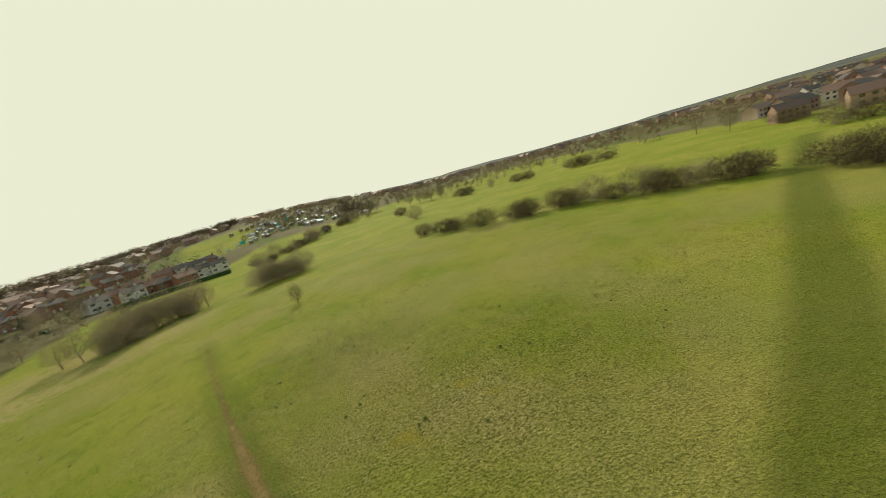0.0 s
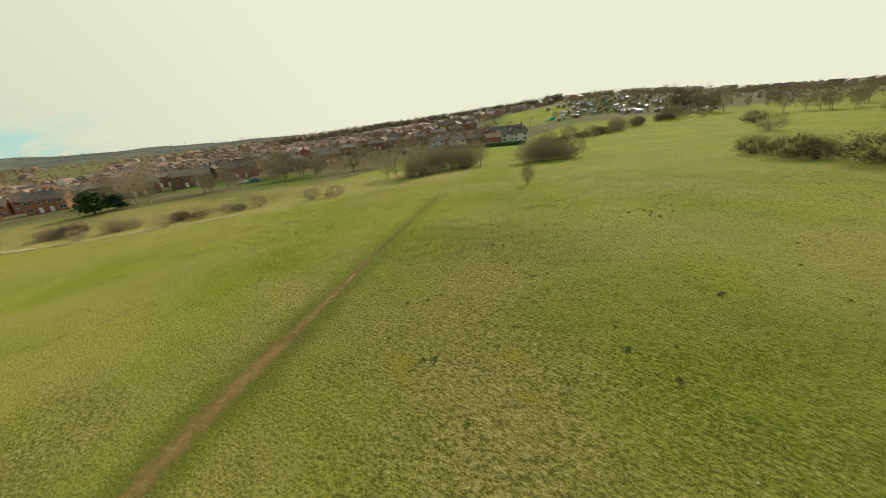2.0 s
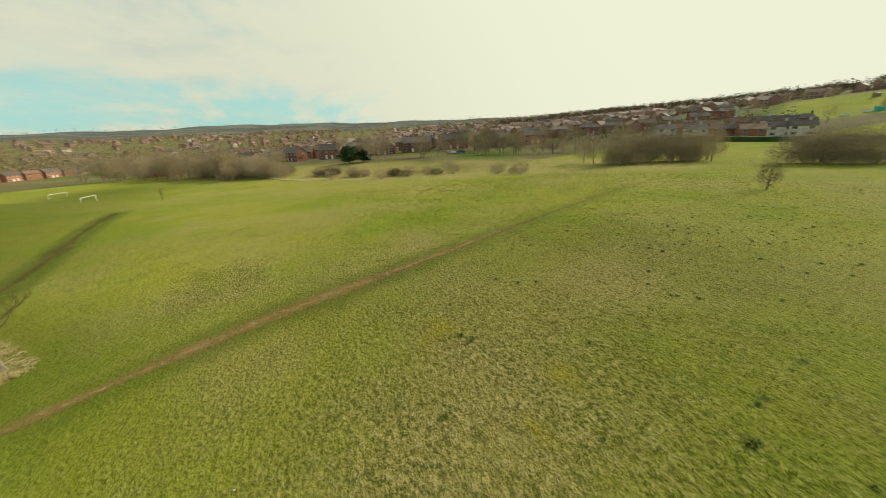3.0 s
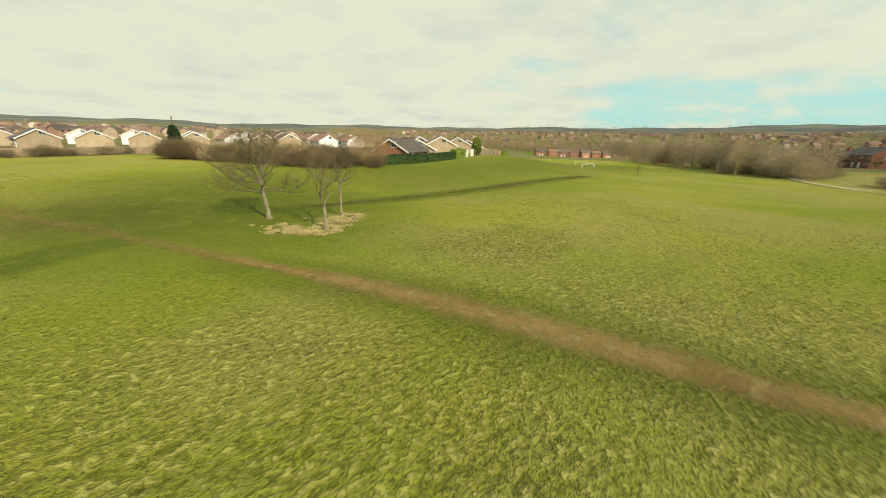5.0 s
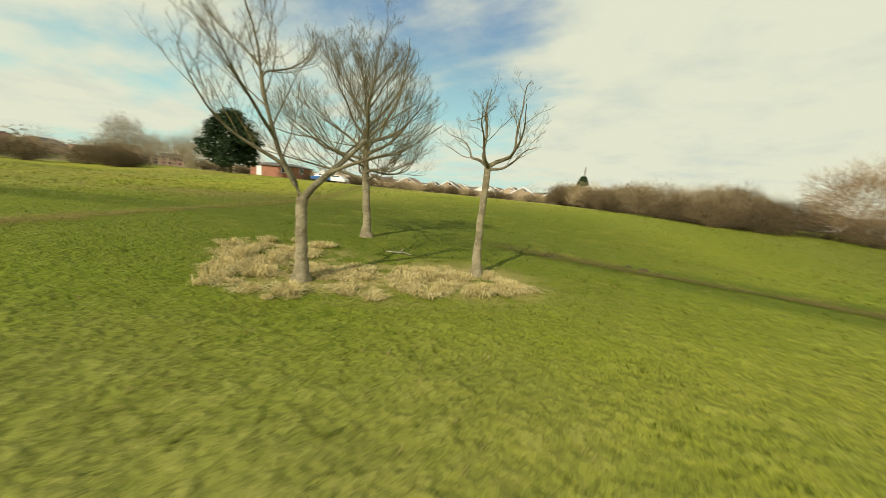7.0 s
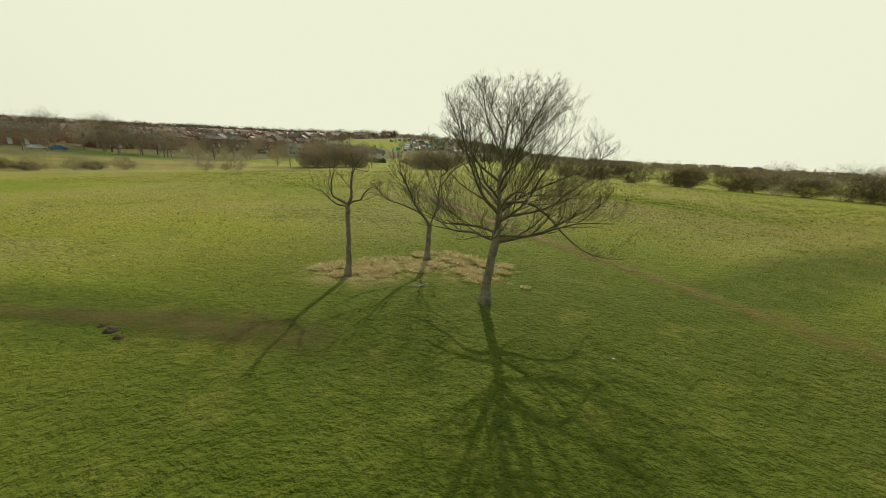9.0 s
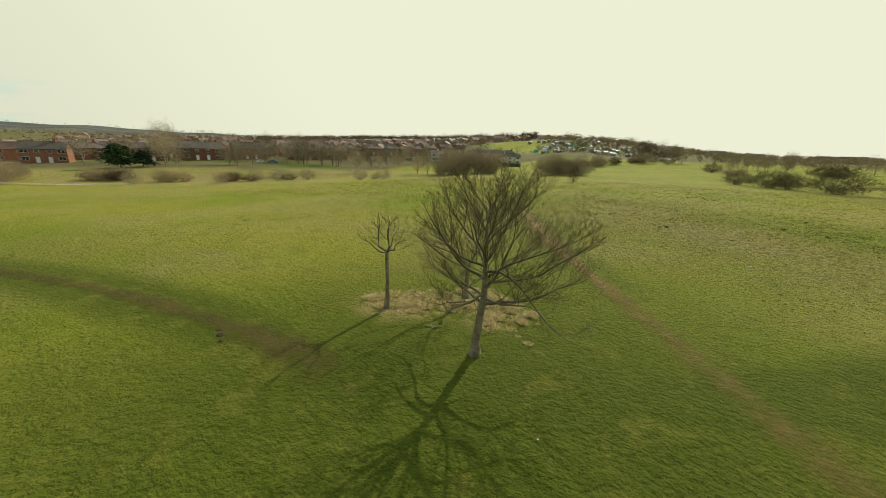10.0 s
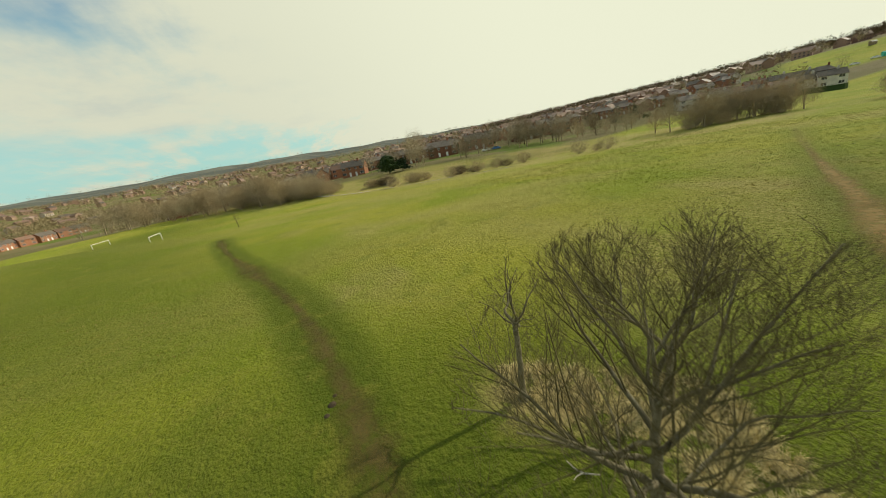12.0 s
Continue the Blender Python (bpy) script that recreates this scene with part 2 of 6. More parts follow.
M_TWIG = material("twig_bark", mottled((0.155, 0.130, 0.057), (0.105, 0.087, 0.038), 2.0), 0.9)
# grey twigs: tone raised to put haze over far trees into it
M_TWIG_GREY = material("grey_twig", mottled((0.36, 0.30, 0.19), (0.27, 0.22, 0.135), 0.6, vary=0.25), 0.9)
M_TWIG_RED = material("russet_twig", mottled((0.40, 0.315, 0.185), (0.30, 0.235, 0.135), 0.6, vary=0.25), 0.9)
M_TWIG_TAN = material("tan_twig", mottled((0.36, 0.25, 0.135), (0.28, 0.19, 0.10), 0.6), 0.9)
M_SCRUB = material("scrub_twig", mottled((0.145, 0.108, 0.056), (0.095, 0.070, 0.037), 0.6, vary=0.25), 0.9)
M_LEAF_DARK = material("dark_needles", island_paint(((0.014, 0.030, 0.010), (0.022, 0.048, 0.014), (0.040, 0.070, 0.020))), 0.75, None, 0.3)
M_LEAF_HEDGE = material("hedge_leaves", island_paint(((0.020, 0.044, 0.010), (0.040, 0.074, 0.016), (0.066, 0.10, 0.024))), 0.7, None, 0.3)
M_LEAF_LIME = material("gold_conifer_leaves", island_paint(((0.10, 0.15, 0.018), (0.17, 0.22, 0.026), (0.24, 0.28, 0.045))), 0.7, None, 0.3)
M_STRAW = material("dead_grass", island_paint(((0.44, 0.360, 0.150), (0.60, 0.505, 0.245), (0.76, 0.66, 0.38)), 2.5), 0.85, None, 0.2, 0.0, 0.3)
M_WEED = material("weed_leaves", island_paint(((0.100, 0.135, 0.014), (0.140, 0.165, 0.022), (0.19, 0.20, 0.045)), 1.0), 0.8, None, 0.2)
# red and orange brick, roof tiles: tones raised to include the town's haze
M_BRICK = material("red_brick", mottled((0.32, 0.145, 0.090), (0.25, 0.120, 0.078), 0.8, (0.20, 0.10, 0.07), 6.0, 0.35), 0.9, rough_of(9.0, 0.3))
M_BRICK_ORANGE = material("orange_brick", mottled((0.36, 0.165, 0.09), (0.29, 0.135, 0.078), 0.8, (0.30, 0.14, 0.09), 6.0, 0.2), 0.9, rough_of(9.0, 0.3))
M_BRICK_BUFF = material("buff_brick", mottled((0.44, 0.345, 0.235), (0.37, 0.29, 0.19), 0.8, (0.32, 0.24, 0.16), 6.0, 0.15), 0.9, rough_of(9.0, 0.3))
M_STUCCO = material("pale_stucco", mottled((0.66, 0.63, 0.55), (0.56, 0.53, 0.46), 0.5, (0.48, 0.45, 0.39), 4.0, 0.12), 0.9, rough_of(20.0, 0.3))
M_TILE = material("dark_roof_tile", mottled((0.130, 0.108, 0.088), (0.100, 0.086, 0.072), 0.7, (0.16, 0.145, 0.11), 5.0, 0.35), 0.75, rough_of(6.0, 0.6, 0.05), 0.4)
M_TILE_RED = material("brown_roof_tile", mottled((0.225, 0.130, 0.085), (0.18, 0.108, 0.075), 0.7, (0.22, 0.17, 0.12), 5.0, 0.3), 0.75, rough_of(6.0, 0.6, 0.05), 0.4)
M_WHITE = material("white_paint", mottled((0.80, 0.80, 0.77), (0.72, 0.72, 0.69), 1.5), 0.5, None, 0.5)
M_GLASS = material("window_glass", mottled((0.035, 0.04, 0.045), (0.06, 0.065, 0.07), 0.3), 0.08, None, 0.8)
M_SHEET = material("grey_sheet_metal", mottled((0.45, 0.47, 0.48), (0.36, 0.38, 0.39), 0.6, vary=0.25), 0.35, None, 0.6, 0.4)
M_TEAL = material("teal_tarpaulin", mottled((0.04, 0.40, 0.34), (0.06, 0.50, 0.42), 0.6), 0.5, rough_of(3.0))
M_WOOD = material("weathered_timber", mottled((0.30, 0.235, 0.155), (0.22, 0.17, 0.11), 1.2, (0.17, 0.14, 0.1), 9.0, 0.2), 0.9, rough_of(12.0))
M_DARK = material("black_rubber", mottled((0.02, 0.02, 0.02), (0.03, 0.03, 0.03), 3.0), 0.7)
M_CAR_WHITE = material("white_car_paint", mottled((0.75, 0.76, 0.76), (0.70, 0.71, 0.71), 1.0), 0.25, None, 0.6)
M_CAR_BLUE = material("blue_car_paint", mottled((0.05, 0.14, 0.34), (0.04, 0.12, 0.30), 1.0), 0.25, None, 0.6)

# ---------------------------------------------------------------- ground
def ss(a, b, v):
    u = np.clip((v - a) / (b - a), 0, 1)
    return u * u * (3 - 2 * u)


def height(x, y):
    """Ground level: a field that falls gently west and rises a little south, a valley, and hills all round."""
    x, y = np.asarray(x, float) / 0.69, np.asarray(y, float) / 0.69
    r = np.hypot(x, y)
    az = np.degrees(np.arctan2(-x, y))
    def lobe(c, w):
        d = (az - c + 180) % 360 - 180
        return np.exp(-(d / w) ** 2)
    z = -0.035 * (172 * ss(-20, 190, -x)) * (1 - ss(30, 70, -y) * (1 - ss(90, 160, -x)))
    z = z + 1.9 * ss(8, 38, -y) * (1 - 0.4 * ss(20, 90, -x)) * (1 - ss(90, 160, -x))
    z = z + 0.7 * np.exp(-((x - 14) ** 2 + (y - 42) ** 2) / 300)
    z = z - 0.35 * np.exp(-((x + 3.5) ** 2 + (y - 6) ** 2) / 40)
    z = z - 16 * lobe(112, 28) * ss(220, 520, r) * (1 - ss(700, 1500, r))
    z = z + 16 * lobe(42, 26) * ss(190, 600, r) + 16 * lobe(40, 30) * ss(600, 1700, r) + 40 * lobe(90, 22) * ss(2200, 4300, r)
    z = z + 4.4 * lobe(62, 26) * ss(150, 200, r) * (1 - ss(300, 520, r))
    z = z + 12 * lobe(10, 13) * ss(330, 480, r)
    z = z + 7 * lobe(-30, 40) * ss(350, 750, r)
    z = z + (30 * ss(450, 1900, r) + 48 * ss(1900, 4200, r)) * (1 - 0.75 * lobe(-40, 38))
    z = z + 13 * lobe(10, 14) * ss(480, 640, r)
    z = z + 5 * ss(1200, 2600, r) * (np.sin(az * 0.21) + np.sin(az * 0.47 + r * 0.0012) + 0.6 * np.sin(az * 1.1 + r * 0.002))
    z = z + lobe(22, 20) * (13 * ss(415, 640, r) + 7 * ss(640, 1020, r)) + 3 * lobe(-25, 32) * ss(430, 800, r)
    z = z + 36 * (lobe(115, 45) + 0.8 * lobe(175, 40)) * ss(1100, 3600, r)
    return 0.69 * z


def level(x, y):
    return float(height(x, y))


def open_meadow(x, y):
    """1 on the mown meadow that slopes down towards the field between the estate and the allotments."""
    az, r = np.degrees(np.arctan2(-x, y)), np.hypot(x, y) + 6 * np.sin(x * 0.09)
    return ss(13.8, 14.8, az) * (1 - ss(22.5, 24.0, az)) * ss(316, 326, r) * (1 - ss(420, 432, r))


def along(points, step):
    """A smooth line through plan points, resampled at even steps."""
    p = np.array(points, float)
    for _ in range(3):
        q = np.empty((2 * len(p) - 2, 2))
        q[0::2], q[1::2] = 0.75 * p[:-1] + 0.25 * p[1:], 0.25 * p[:-1] + 0.75 * p[1:]
        p = np.vstack([p[:1], q, p[-1:]])
    run = np.r_[0, np.cumsum(np.hypot(*np.diff(p, axis=0).T))]
    s = np.linspace(0, run[-1], max(2, int(run[-1] / step)))
    return np.stack([np.interp(s, run, p[:, 0]), np.interp(s, run, p[:, 1])], 1)


def near_line(x, y, line):
    """Distance in plan from places to a line of points."""
    best = np.full(np.shape(x), 1e9)
    for (ax, ay), (bx, by) in zip(line[:-1], line[1:]):
        dx, dy = bx - ax, by - ay
        u = np.clip(((x - ax) * dx + (y - ay) * dy) / (dx * dx + dy * dy + 1e-9), 0, 1)
        best = np.minimum(best, np.hypot(x - ax - u * dx, y - ay - u * dy))
    return best


MAIN_PATH = [(44.16, -55.2), (32.43, -37.95), (22.77, -22.77), (13.11, -8), (7.24, 1.24), (3.04, 8.21), (0.06, 13.11), (-2.52, 17.66), (-5.52, 24.49),
             (-10.28, 33.95), (-17.25, 48.44), (-28.98, 74.5)]
SIDE_TRACK = [(-0.9, -3.7), (-2.2, -3.35), (-3.79, -3.0), (-5.86, -2.9), (-8.62, -3.1), (-17.25, -4.14), (-27.6, -6.9), (-46.23, -12.07), (-63.5, -15.18)]
SIDE_TRACK_END = [(-63.5, -15.18), (-71.8, -13.8), (-77.3, -8.28), (-81.4, 1.38)]
EAST_TRACK = [(17.94, 8.97), (24.15, 12.42), (31.74, 16.56), (40.71, 21.73), (55.2, 31.05), (75.9, 44.16), (103.5, 60.7), (133.9, 77.3)]
FIELD_EDGE = [(-172.5, -53.82), (-153.2, -34.5), (-135.2, -17.94), (-115.9, 6.9), (-93.8, 27.6), (-77.3, 49.68), (-63.5, 74.5), (-49.68, 89.7), (-35.88, 100.7)]

def drift(x, y, size, seed=0.0):
    """Smooth random drifts between 0 and 1, of about that many metres."""
    x, y = np.asarray(x, float) / size + 31.7 * seed, np.asarray(y, float) / size - 17.3 * seed
    i, j = np.floor(x), np.floor(y)
    u, v = ss(0, 1, x - i), ss(0, 1, y - j)

    def at(a, b):
        h = np.sin(a * 127.1 + b * 311.7 + seed * 74.7) * 43758.5453
        return h - np.floor(h)
    return (at(i, j) * (1 - u) + at(i + 1, j) * u) * (1 - v) + (at(i, j + 1) * (1 - u) + at(i + 1, j + 1) * u) * v


PALE = [(-12.5, 14.0, 5.0, 2.6), (-14.4, 29.2, 8.0, 3.0), (-50.0, -3.6, 5.0, 2.6), (-38.0, 3.0, 7.0, 3.5), (15.5, -5.0, 6.0, 4.5), (1.9, 14.8, 2.4, 2.8), (7.5, -8.5, 4.0, 3.0),
        (-19.0, 1.0, 6.0, 2.0), (-6.9, 10.0, 3.0, 2.6), (-17.7, -1.8, 3.5, 1.2), (9.5, 24.0, 6.0, 5.0), (2.5, 38.0, 6.0, 4.0), (-6.0, 7.6, 5.5, 2.8), (3.5, 16.5, 4.5, 3.5), (-8.0, 10.5, 4.5, 3.5)]


ROUGH = [(9.0, 27.0, 26.0, 18.0), (-9.5, 13.0, 6.0, 4.0), (14.0, -6.0, 10.0, 8.0), (-2.0, 44.0, 16.0, 12.0)]


def blots(x, y, places):
    """1 in the middle of the given patches, with ragged edges, 0 away from them."""
    x, y = x + 2.4 * (drift(x, y, 1.9, 11) - 0.5), y + 2.4 * (drift(x, y, 2.1, 12) - 0.5)
    out = np.zeros(np.shape(x))
    for cx, cy, a, b in places:
        out = np.maximum(out, 1 - ss(0.0, 1.25, np.hypot((x - cx) / a, (y - cy) / b)))
    return out


def poor_soil(x, y):
    """Where the sward is thin and straw-coloured: 1, where it is green: 0."""
    base = ss(0.25, 0.80, 0.55 * drift(x, y, 13.0, 1) + 0.35 * drift(x, y, 5.0, 2) + 0.10 * drift(x, y, 0.5, 3))
    return np.clip(0.70 * base + 0.60 * blots(x, y, PALE), 0, 1)


# grid lines, close together where the path runs low and ever wider towards the horizon
core = np.arange(-31, 31.01, 0.155)
steps = 0.155 * 1.05 ** np.arange(1, 170)
outer = 31 + np.cumsum(steps)
outer = outer[outer < 4700]
axis_lines = np.r_[-outer[::-1], core, outer]
gx, gy = np.meshgrid(axis_lines + 3, axis_lines + 20)
gz = height(gx, gy)
main_line, side_line, east_line = along(MAIN_PATH, 4), along(SIDE_TRACK + SIDE_TRACK_END[1:], 3.5), along(EAST_TRACK, 6)
# tufts and hollows of the grazed sward, lower where people walk
tread = np.minimum(near_line(gx, gy, main_line), near_line(gx, gy, side_line))
coarse = (0.45 + 0.55 * poor_soil(gx, gy)) * ss(0.7, 2.2, tread) * (1 - ss(35, 110, np.hypot(gx - 3, gy - 20)))
tufts = 0.62 * drift(gx + 0.3 * drift(gx, gy, 0.8, 6), gy * 1.25, 0.42, 4) + 0.38 * drift(gx, gy, 0.9, 5) - 0.5
gz = gz + coarse * (0.13 * tufts + 0.05 * (drift(gx, gy, 2.6, 7) - 0.5))
count = len(axis_lines)
verts = np.stack([gx.ravel(), gy.ravel(), gz.ravel()], 1)
idx = np.arange(count * count).reshape(count, count)
quads = np.stack([idx[:-1, :-1].ravel(), idx[:-1, 1:].ravel(), idx[1:, 1:].ravel(), idx[1:, :-1].ravel()], 1)


def solid(name, verts, faces, mat, smooth=False):
    """A mesh from arrays of corners and faces."""
    me = bpy.data.meshes.new(name)
    me.from_pydata(np.asarray(verts).tolist(), [], np.asarray(faces).tolist() if not isinstance(faces, list) else faces)
    me.materials.append(mat)
    if smooth:
        me.polygons.foreach_set("use_smooth", [True] * len(me.polygons))
    me.update()
    return me


def give(me, name, values):
    me.attributes.new(name, "FLOAT", "POINT").data.foreach_set("value", np.asarray(values, np.float32).ravel())


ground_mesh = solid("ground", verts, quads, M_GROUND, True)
fx, fy = verts[:, 0], verts[:, 1]
near_field = np.hypot(fx, fy) < 200
lush = np.zeros(len(verts))
dry = np.zeros(len(verts))
px_, py_ = fx[near_field], fy[near_field]
d_main, d_side, d_east = near_line(px_, py_, main_line), near_line(px_, py_, np.vstack([[(17.94, 8.97), (13.6, 6.8), (9.5, 3.4), (5.0, 0.3), (1.0, -1.6)], side_line])), near_line(px_, py_, east_line)
lush[near_field] = np.maximum.reduce([(0.58 - 0.28 * ss(22, 45, py_)) * (1 - ss(0.8, 2.8, d_main)), (0.95 - 0.8 * ss(58, 68, -px_)) * (1 - ss(0.8, 3.1, d_side)), 0.70 * (1 - ss(1.3, 3.9, d_east)),
                                      0.95 * (1 - ss(5, 20, np.hypot(px_ - 1.5, (py_ + 7) * 0.85))),
                                      0.8 * (1 - ss(0, 31, near_line(px_, py_, [(-20.7, -20.7), (-82.8, -37.95), (-117.3, -41.4)])))])
dry[near_field] = 0.70 * (1 - ss(0.4, 2.1, near_line(px_, py_, [(-4.69, 1.66), (-2.07, 3.73), (-0.69, 3.1)])))
# the field ends at its hedges; beyond lie gardens, streets and far hills
edge_r = np.hypot(fx, fy)
west = near_line(fx, fy, along(FIELD_EDGE, 12))
beyond = np.zeros(len(verts))
angle = np.degrees(np.arctan2(-fx, fy)) % 360
reach = np.interp(angle, [0, 8, 14, 20, 28, 33, 38, 44, 50, 60, 72, 85, 97, 107, 118, 128, 140, 155, 168, 178, 200, 225, 245, 262, 280, 298, 318, 332, 348, 360],
                  [440, 430, 420, 360, 330, 310, 250, 180, 150, 152, 158, 172, 200, 262, 255, 225, 118, 62, 56, 88, 92, 94, 100, 130, 225, 340, 520, 640, 620, 450])
beyond = ss(-4, 7, edge_r - 0.69 * reach) * (1 - open_meadow(fx, fy))
# rough tan bank between the field and the houses
outside = np.zeros(len(verts))
bank_line = along([(-148.3, -13.8), (-131.1, 15.18), (-110.4, 35.88), (-95.2, 56.58), (-77.3, 84.2), (-60.7, 103.5)], 10)
outside[near_field] = (1 - ss(12, 30, near_line(px_, py_, bank_line))) * (0.25 + 0.75 * ss(0.30, 0.62, 0.6 * drift(px_, py_, 16.0, 21) + 0.4 * drift(px_, py_, 5.0, 22)))
dry = np.maximum(dry, outside)
beyond = beyond * (1 - 0.8 * outside)
give(ground_mesh, "lush", lush)
give(ground_mesh, "dry", dry)
give(ground_mesh, "far", beyond)
give(ground_mesh, "poor", poor_soil(fx, fy) * (1 - ss(90, 200, edge_r)))
give(ground_mesh, "rough", blots(fx, fy, ROUGH))
give(ground_mesh, "moss", blots(fx, fy, [(9.0, 29.0, 1.5, 0.9), (11.5, 26.5, 1.1, 0.8), (4.5, 25.0, 1.0, 1.4)]))
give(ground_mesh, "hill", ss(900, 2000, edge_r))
ground = tagged(new("ground", ground_mesh), "rough pasture of green and straw-coloured winter grass on gently sloping land", "grassland", kind="structure")


def strip(name, line, width, mat, lift, label, category, uneven=0.25, seed=1, worn=None):
    """A worn track laid on the ground, thinning out at its ragged edges."""
    rng = np.random.default_rng(seed)
    p = along(line, 0.5)
    t = np.gradient(p, axis=0)
    t /= np.linalg.norm(t, axis=1)[:, None] + 1e-9
    side = np.stack([-t[:, 1], t[:, 0]], 1)
    w = width * (1 + uneven * np.convolve(rng.normal(size=len(p)), np.ones(9) / 3, "same")[:len(p)])
    rows, edge = [], []
    for u in np.linspace(-1, 1, 9):
        q = p + side * (u * w)[:, None]
        dip = -0.03 * (1 - u * u)
        rows.append(np.c_[q, height(q[:, 0], q[:, 1]) + lift + dip + 0.02])
        ends = np.minimum(1, np.minimum(np.arange(len(p)), np.arange(len(p))[::-1]) / 8)
        edge.append((1 - abs(u) ** 1.5) * ends * (worn(q[:, 0], q[:, 1]) if worn else 1.0))
    v = np.concatenate(rows)
    k = len(p)
    i = np.arange(9 * k).reshape(9, k)
    f = np.stack([i[:-1, :-1].ravel(), i[:-1, 1:].ravel(), i[1:, 1:].ravel(), i[1:, :-1].ravel()], 1)
    me = solid(name, v, f, mat, True)
    give(me, "edge", np.concatenate(edge))
    return tagged(new(name, me), label, category, kind="structure")


strip("dirt_path", MAIN_PATH, 0.88, M_EARTH, 0.045, "narrow trodden path of reddish-brown earth through the grass", "path", seed=3, worn=lambda x, y: (0.66 + 0.48 * ss(2, 12, y)) * (1 - 0.5 * ss(28, 60, y)))
strip("muddy_track", SIDE_TRACK, 0.98, M_EARTH_DARK, 0.045, "dark damp track worn through the grass past the trees", "path", 0.3, 5)
strip("gravel_path", [(-122.8, 3.45), (-110.4, 11.04), (-96.6, 24.84), (-81.4, 42.78), (-74.5, 53.82)], 1.1, M_GRAVEL, 0.30, "pale gravel path along the field's edge", "path", 0.4, 6)

# ---------------------------------------------------------------- builders
def part(name, data, parent, label=""):
    ob = new(name, data)
    ob.parent = parent
    return tagged(ob, label)


def thing(name, x, y, label, category, turn=0.0, z=None, group="", kind=""):
    """An Empty at the base of a thing, on the ground."""
    ob = new(name)
    ob.empty_display_size = 0.2
    ob.matrix_world = pose(x, y, level(x, y) if z is None else z, 0, 0, turn)
    return tagged(ob, label, category, group, kind)


def tubes(lines, sides=5):
    """Corners and faces of tapered tubes along lines of (points, radii)."""
    vs, fs, base = [], [], 0
    ring = np.linspace(0, 2 * np.pi, sides, endpoint=False)
    c, s = np.cos(ring), np.sin(ring)
    for p, r in lines:
        t = np.gradient(p, axis=0)
        t /= np.linalg.norm(t, axis=1)[:, None] + 1e-9
        ref = np.where(np.abs(t[:, 2:]) < 0.9, [[0, 0, 1.0]], [[1.0, 0, 0]])
        a = np.cross(t, ref)
        a /= np.linalg.norm(a, axis=1)[:, None] + 1e-9
        b = np.cross(t, a)
        v = p[:, None] + r[:, None, None] * (c[None, :, None] * a[:, None] + s[None, :, None] * b[:, None])
        k = len(p)
        i = base + np.arange(k * sides).reshape(k, sides)
        j = np.roll(i, -1, axis=1)
        fs.append(np.stack([i[:-1].ravel(), j[:-1].ravel(), j[1:].ravel(), i[1:].ravel()], 1))
        vs.append(v.reshape(-1, 3))
        base += k * sides
    return np.concatenate(vs), np.concatenate(fs)


def bough(rng, p, d, length, r0, r1, bend=0.25, rise=0.12, segs=6):
    """A wandering line from p towards d."""
    pts, d = [np.array(p, float)], np.array(d, float) / np.linalg.norm(d)
    for _ in range(segs):
        d = d + rng.normal(size=3) * bend * 0.5 + np.array([0, 0, rise])
        d /= np.linalg.norm(d)
        pts.append(pts[-1] + d * length / segs)
    return np.array(pts), np.linspace(r0, r1, segs + 1)


def reach_to(dome, p, d):
    """How far a straight line from p towards d runs before it leaves the crown's rounded outline."""
    cx, cy, cz, a, b, top, low = dome
    t = np.linspace(0.05, 1.2 * (a + b), 80)[:, None]
    q = p + t * d
    c = np.where(q[:, 2] > cz, top, low)
    out = ((q[:, 0] - cx) / a) ** 2 + ((q[:, 1] - cy) / b) ** 2 + ((q[:, 2] - cz) / c) ** 2 > 1
    inside = np.nonzero(~out)[0]
    return float(t[inside[-1]][0]) if len(inside) else 0.1


def sprout(rng, line, counts, spread, shares, out, dome, bend, rise=0.06, first=0.2, level=0):
    """Side shoots from a bough, and ever finer shoots from those, kept within the crown."""
    pts, rad = line
    length = np.linalg.norm(np.diff(pts, axis=0), axis=1).sum()
    count = counts[level]
    for k in range(count):
        u = first + (1 - first) * (k + rng.uniform(0.1, 0.9)) / count
        f = u * (len(pts) - 1)
        i = min(int(f), len(pts) - 2)
        p = pts[i] + (pts[i + 1] - pts[i]) * (f - i)
        r = rad[i] + (rad[i + 1] - rad[i]) * (f - i)
        ahead = pts[i + 1] - pts[i]
        ahead /= np.linalg.norm(ahead) + 1e-9
        side = np.cross(ahead, rng.normal(size=3))
        side /= np.linalg.norm(side) + 1e-9
        side[2] = abs(side[2]) * 0.7
        lean = spread * rng.uniform(0.6, 1.3)
        d = ahead * math.cos(lean) + side * math.sin(lean)
        d /= np.linalg.norm(d)
        size = length * shares[level] * rng.uniform(0.6, 1.25) * (1.15 - 0.45 * u)
        room = reach_to(dome, p, d) * rng.uniform(0.85, 1.12)
        if room < 0.22:
            continue
        size = min(size, room)
        new_line = bough(rng, p, d, size, min(r * 0.55, 0.0035 + size * 0.0085), max(0.0017, r * 0.13), bend, rise, (6, 4, 3, 2)[level])
        out[level].append(new_line)
        if level + 1 < len(counts):
            sprout(rng, new_line, counts, spread, shares, out, dome, bend, rise, 0.2, level + 1)


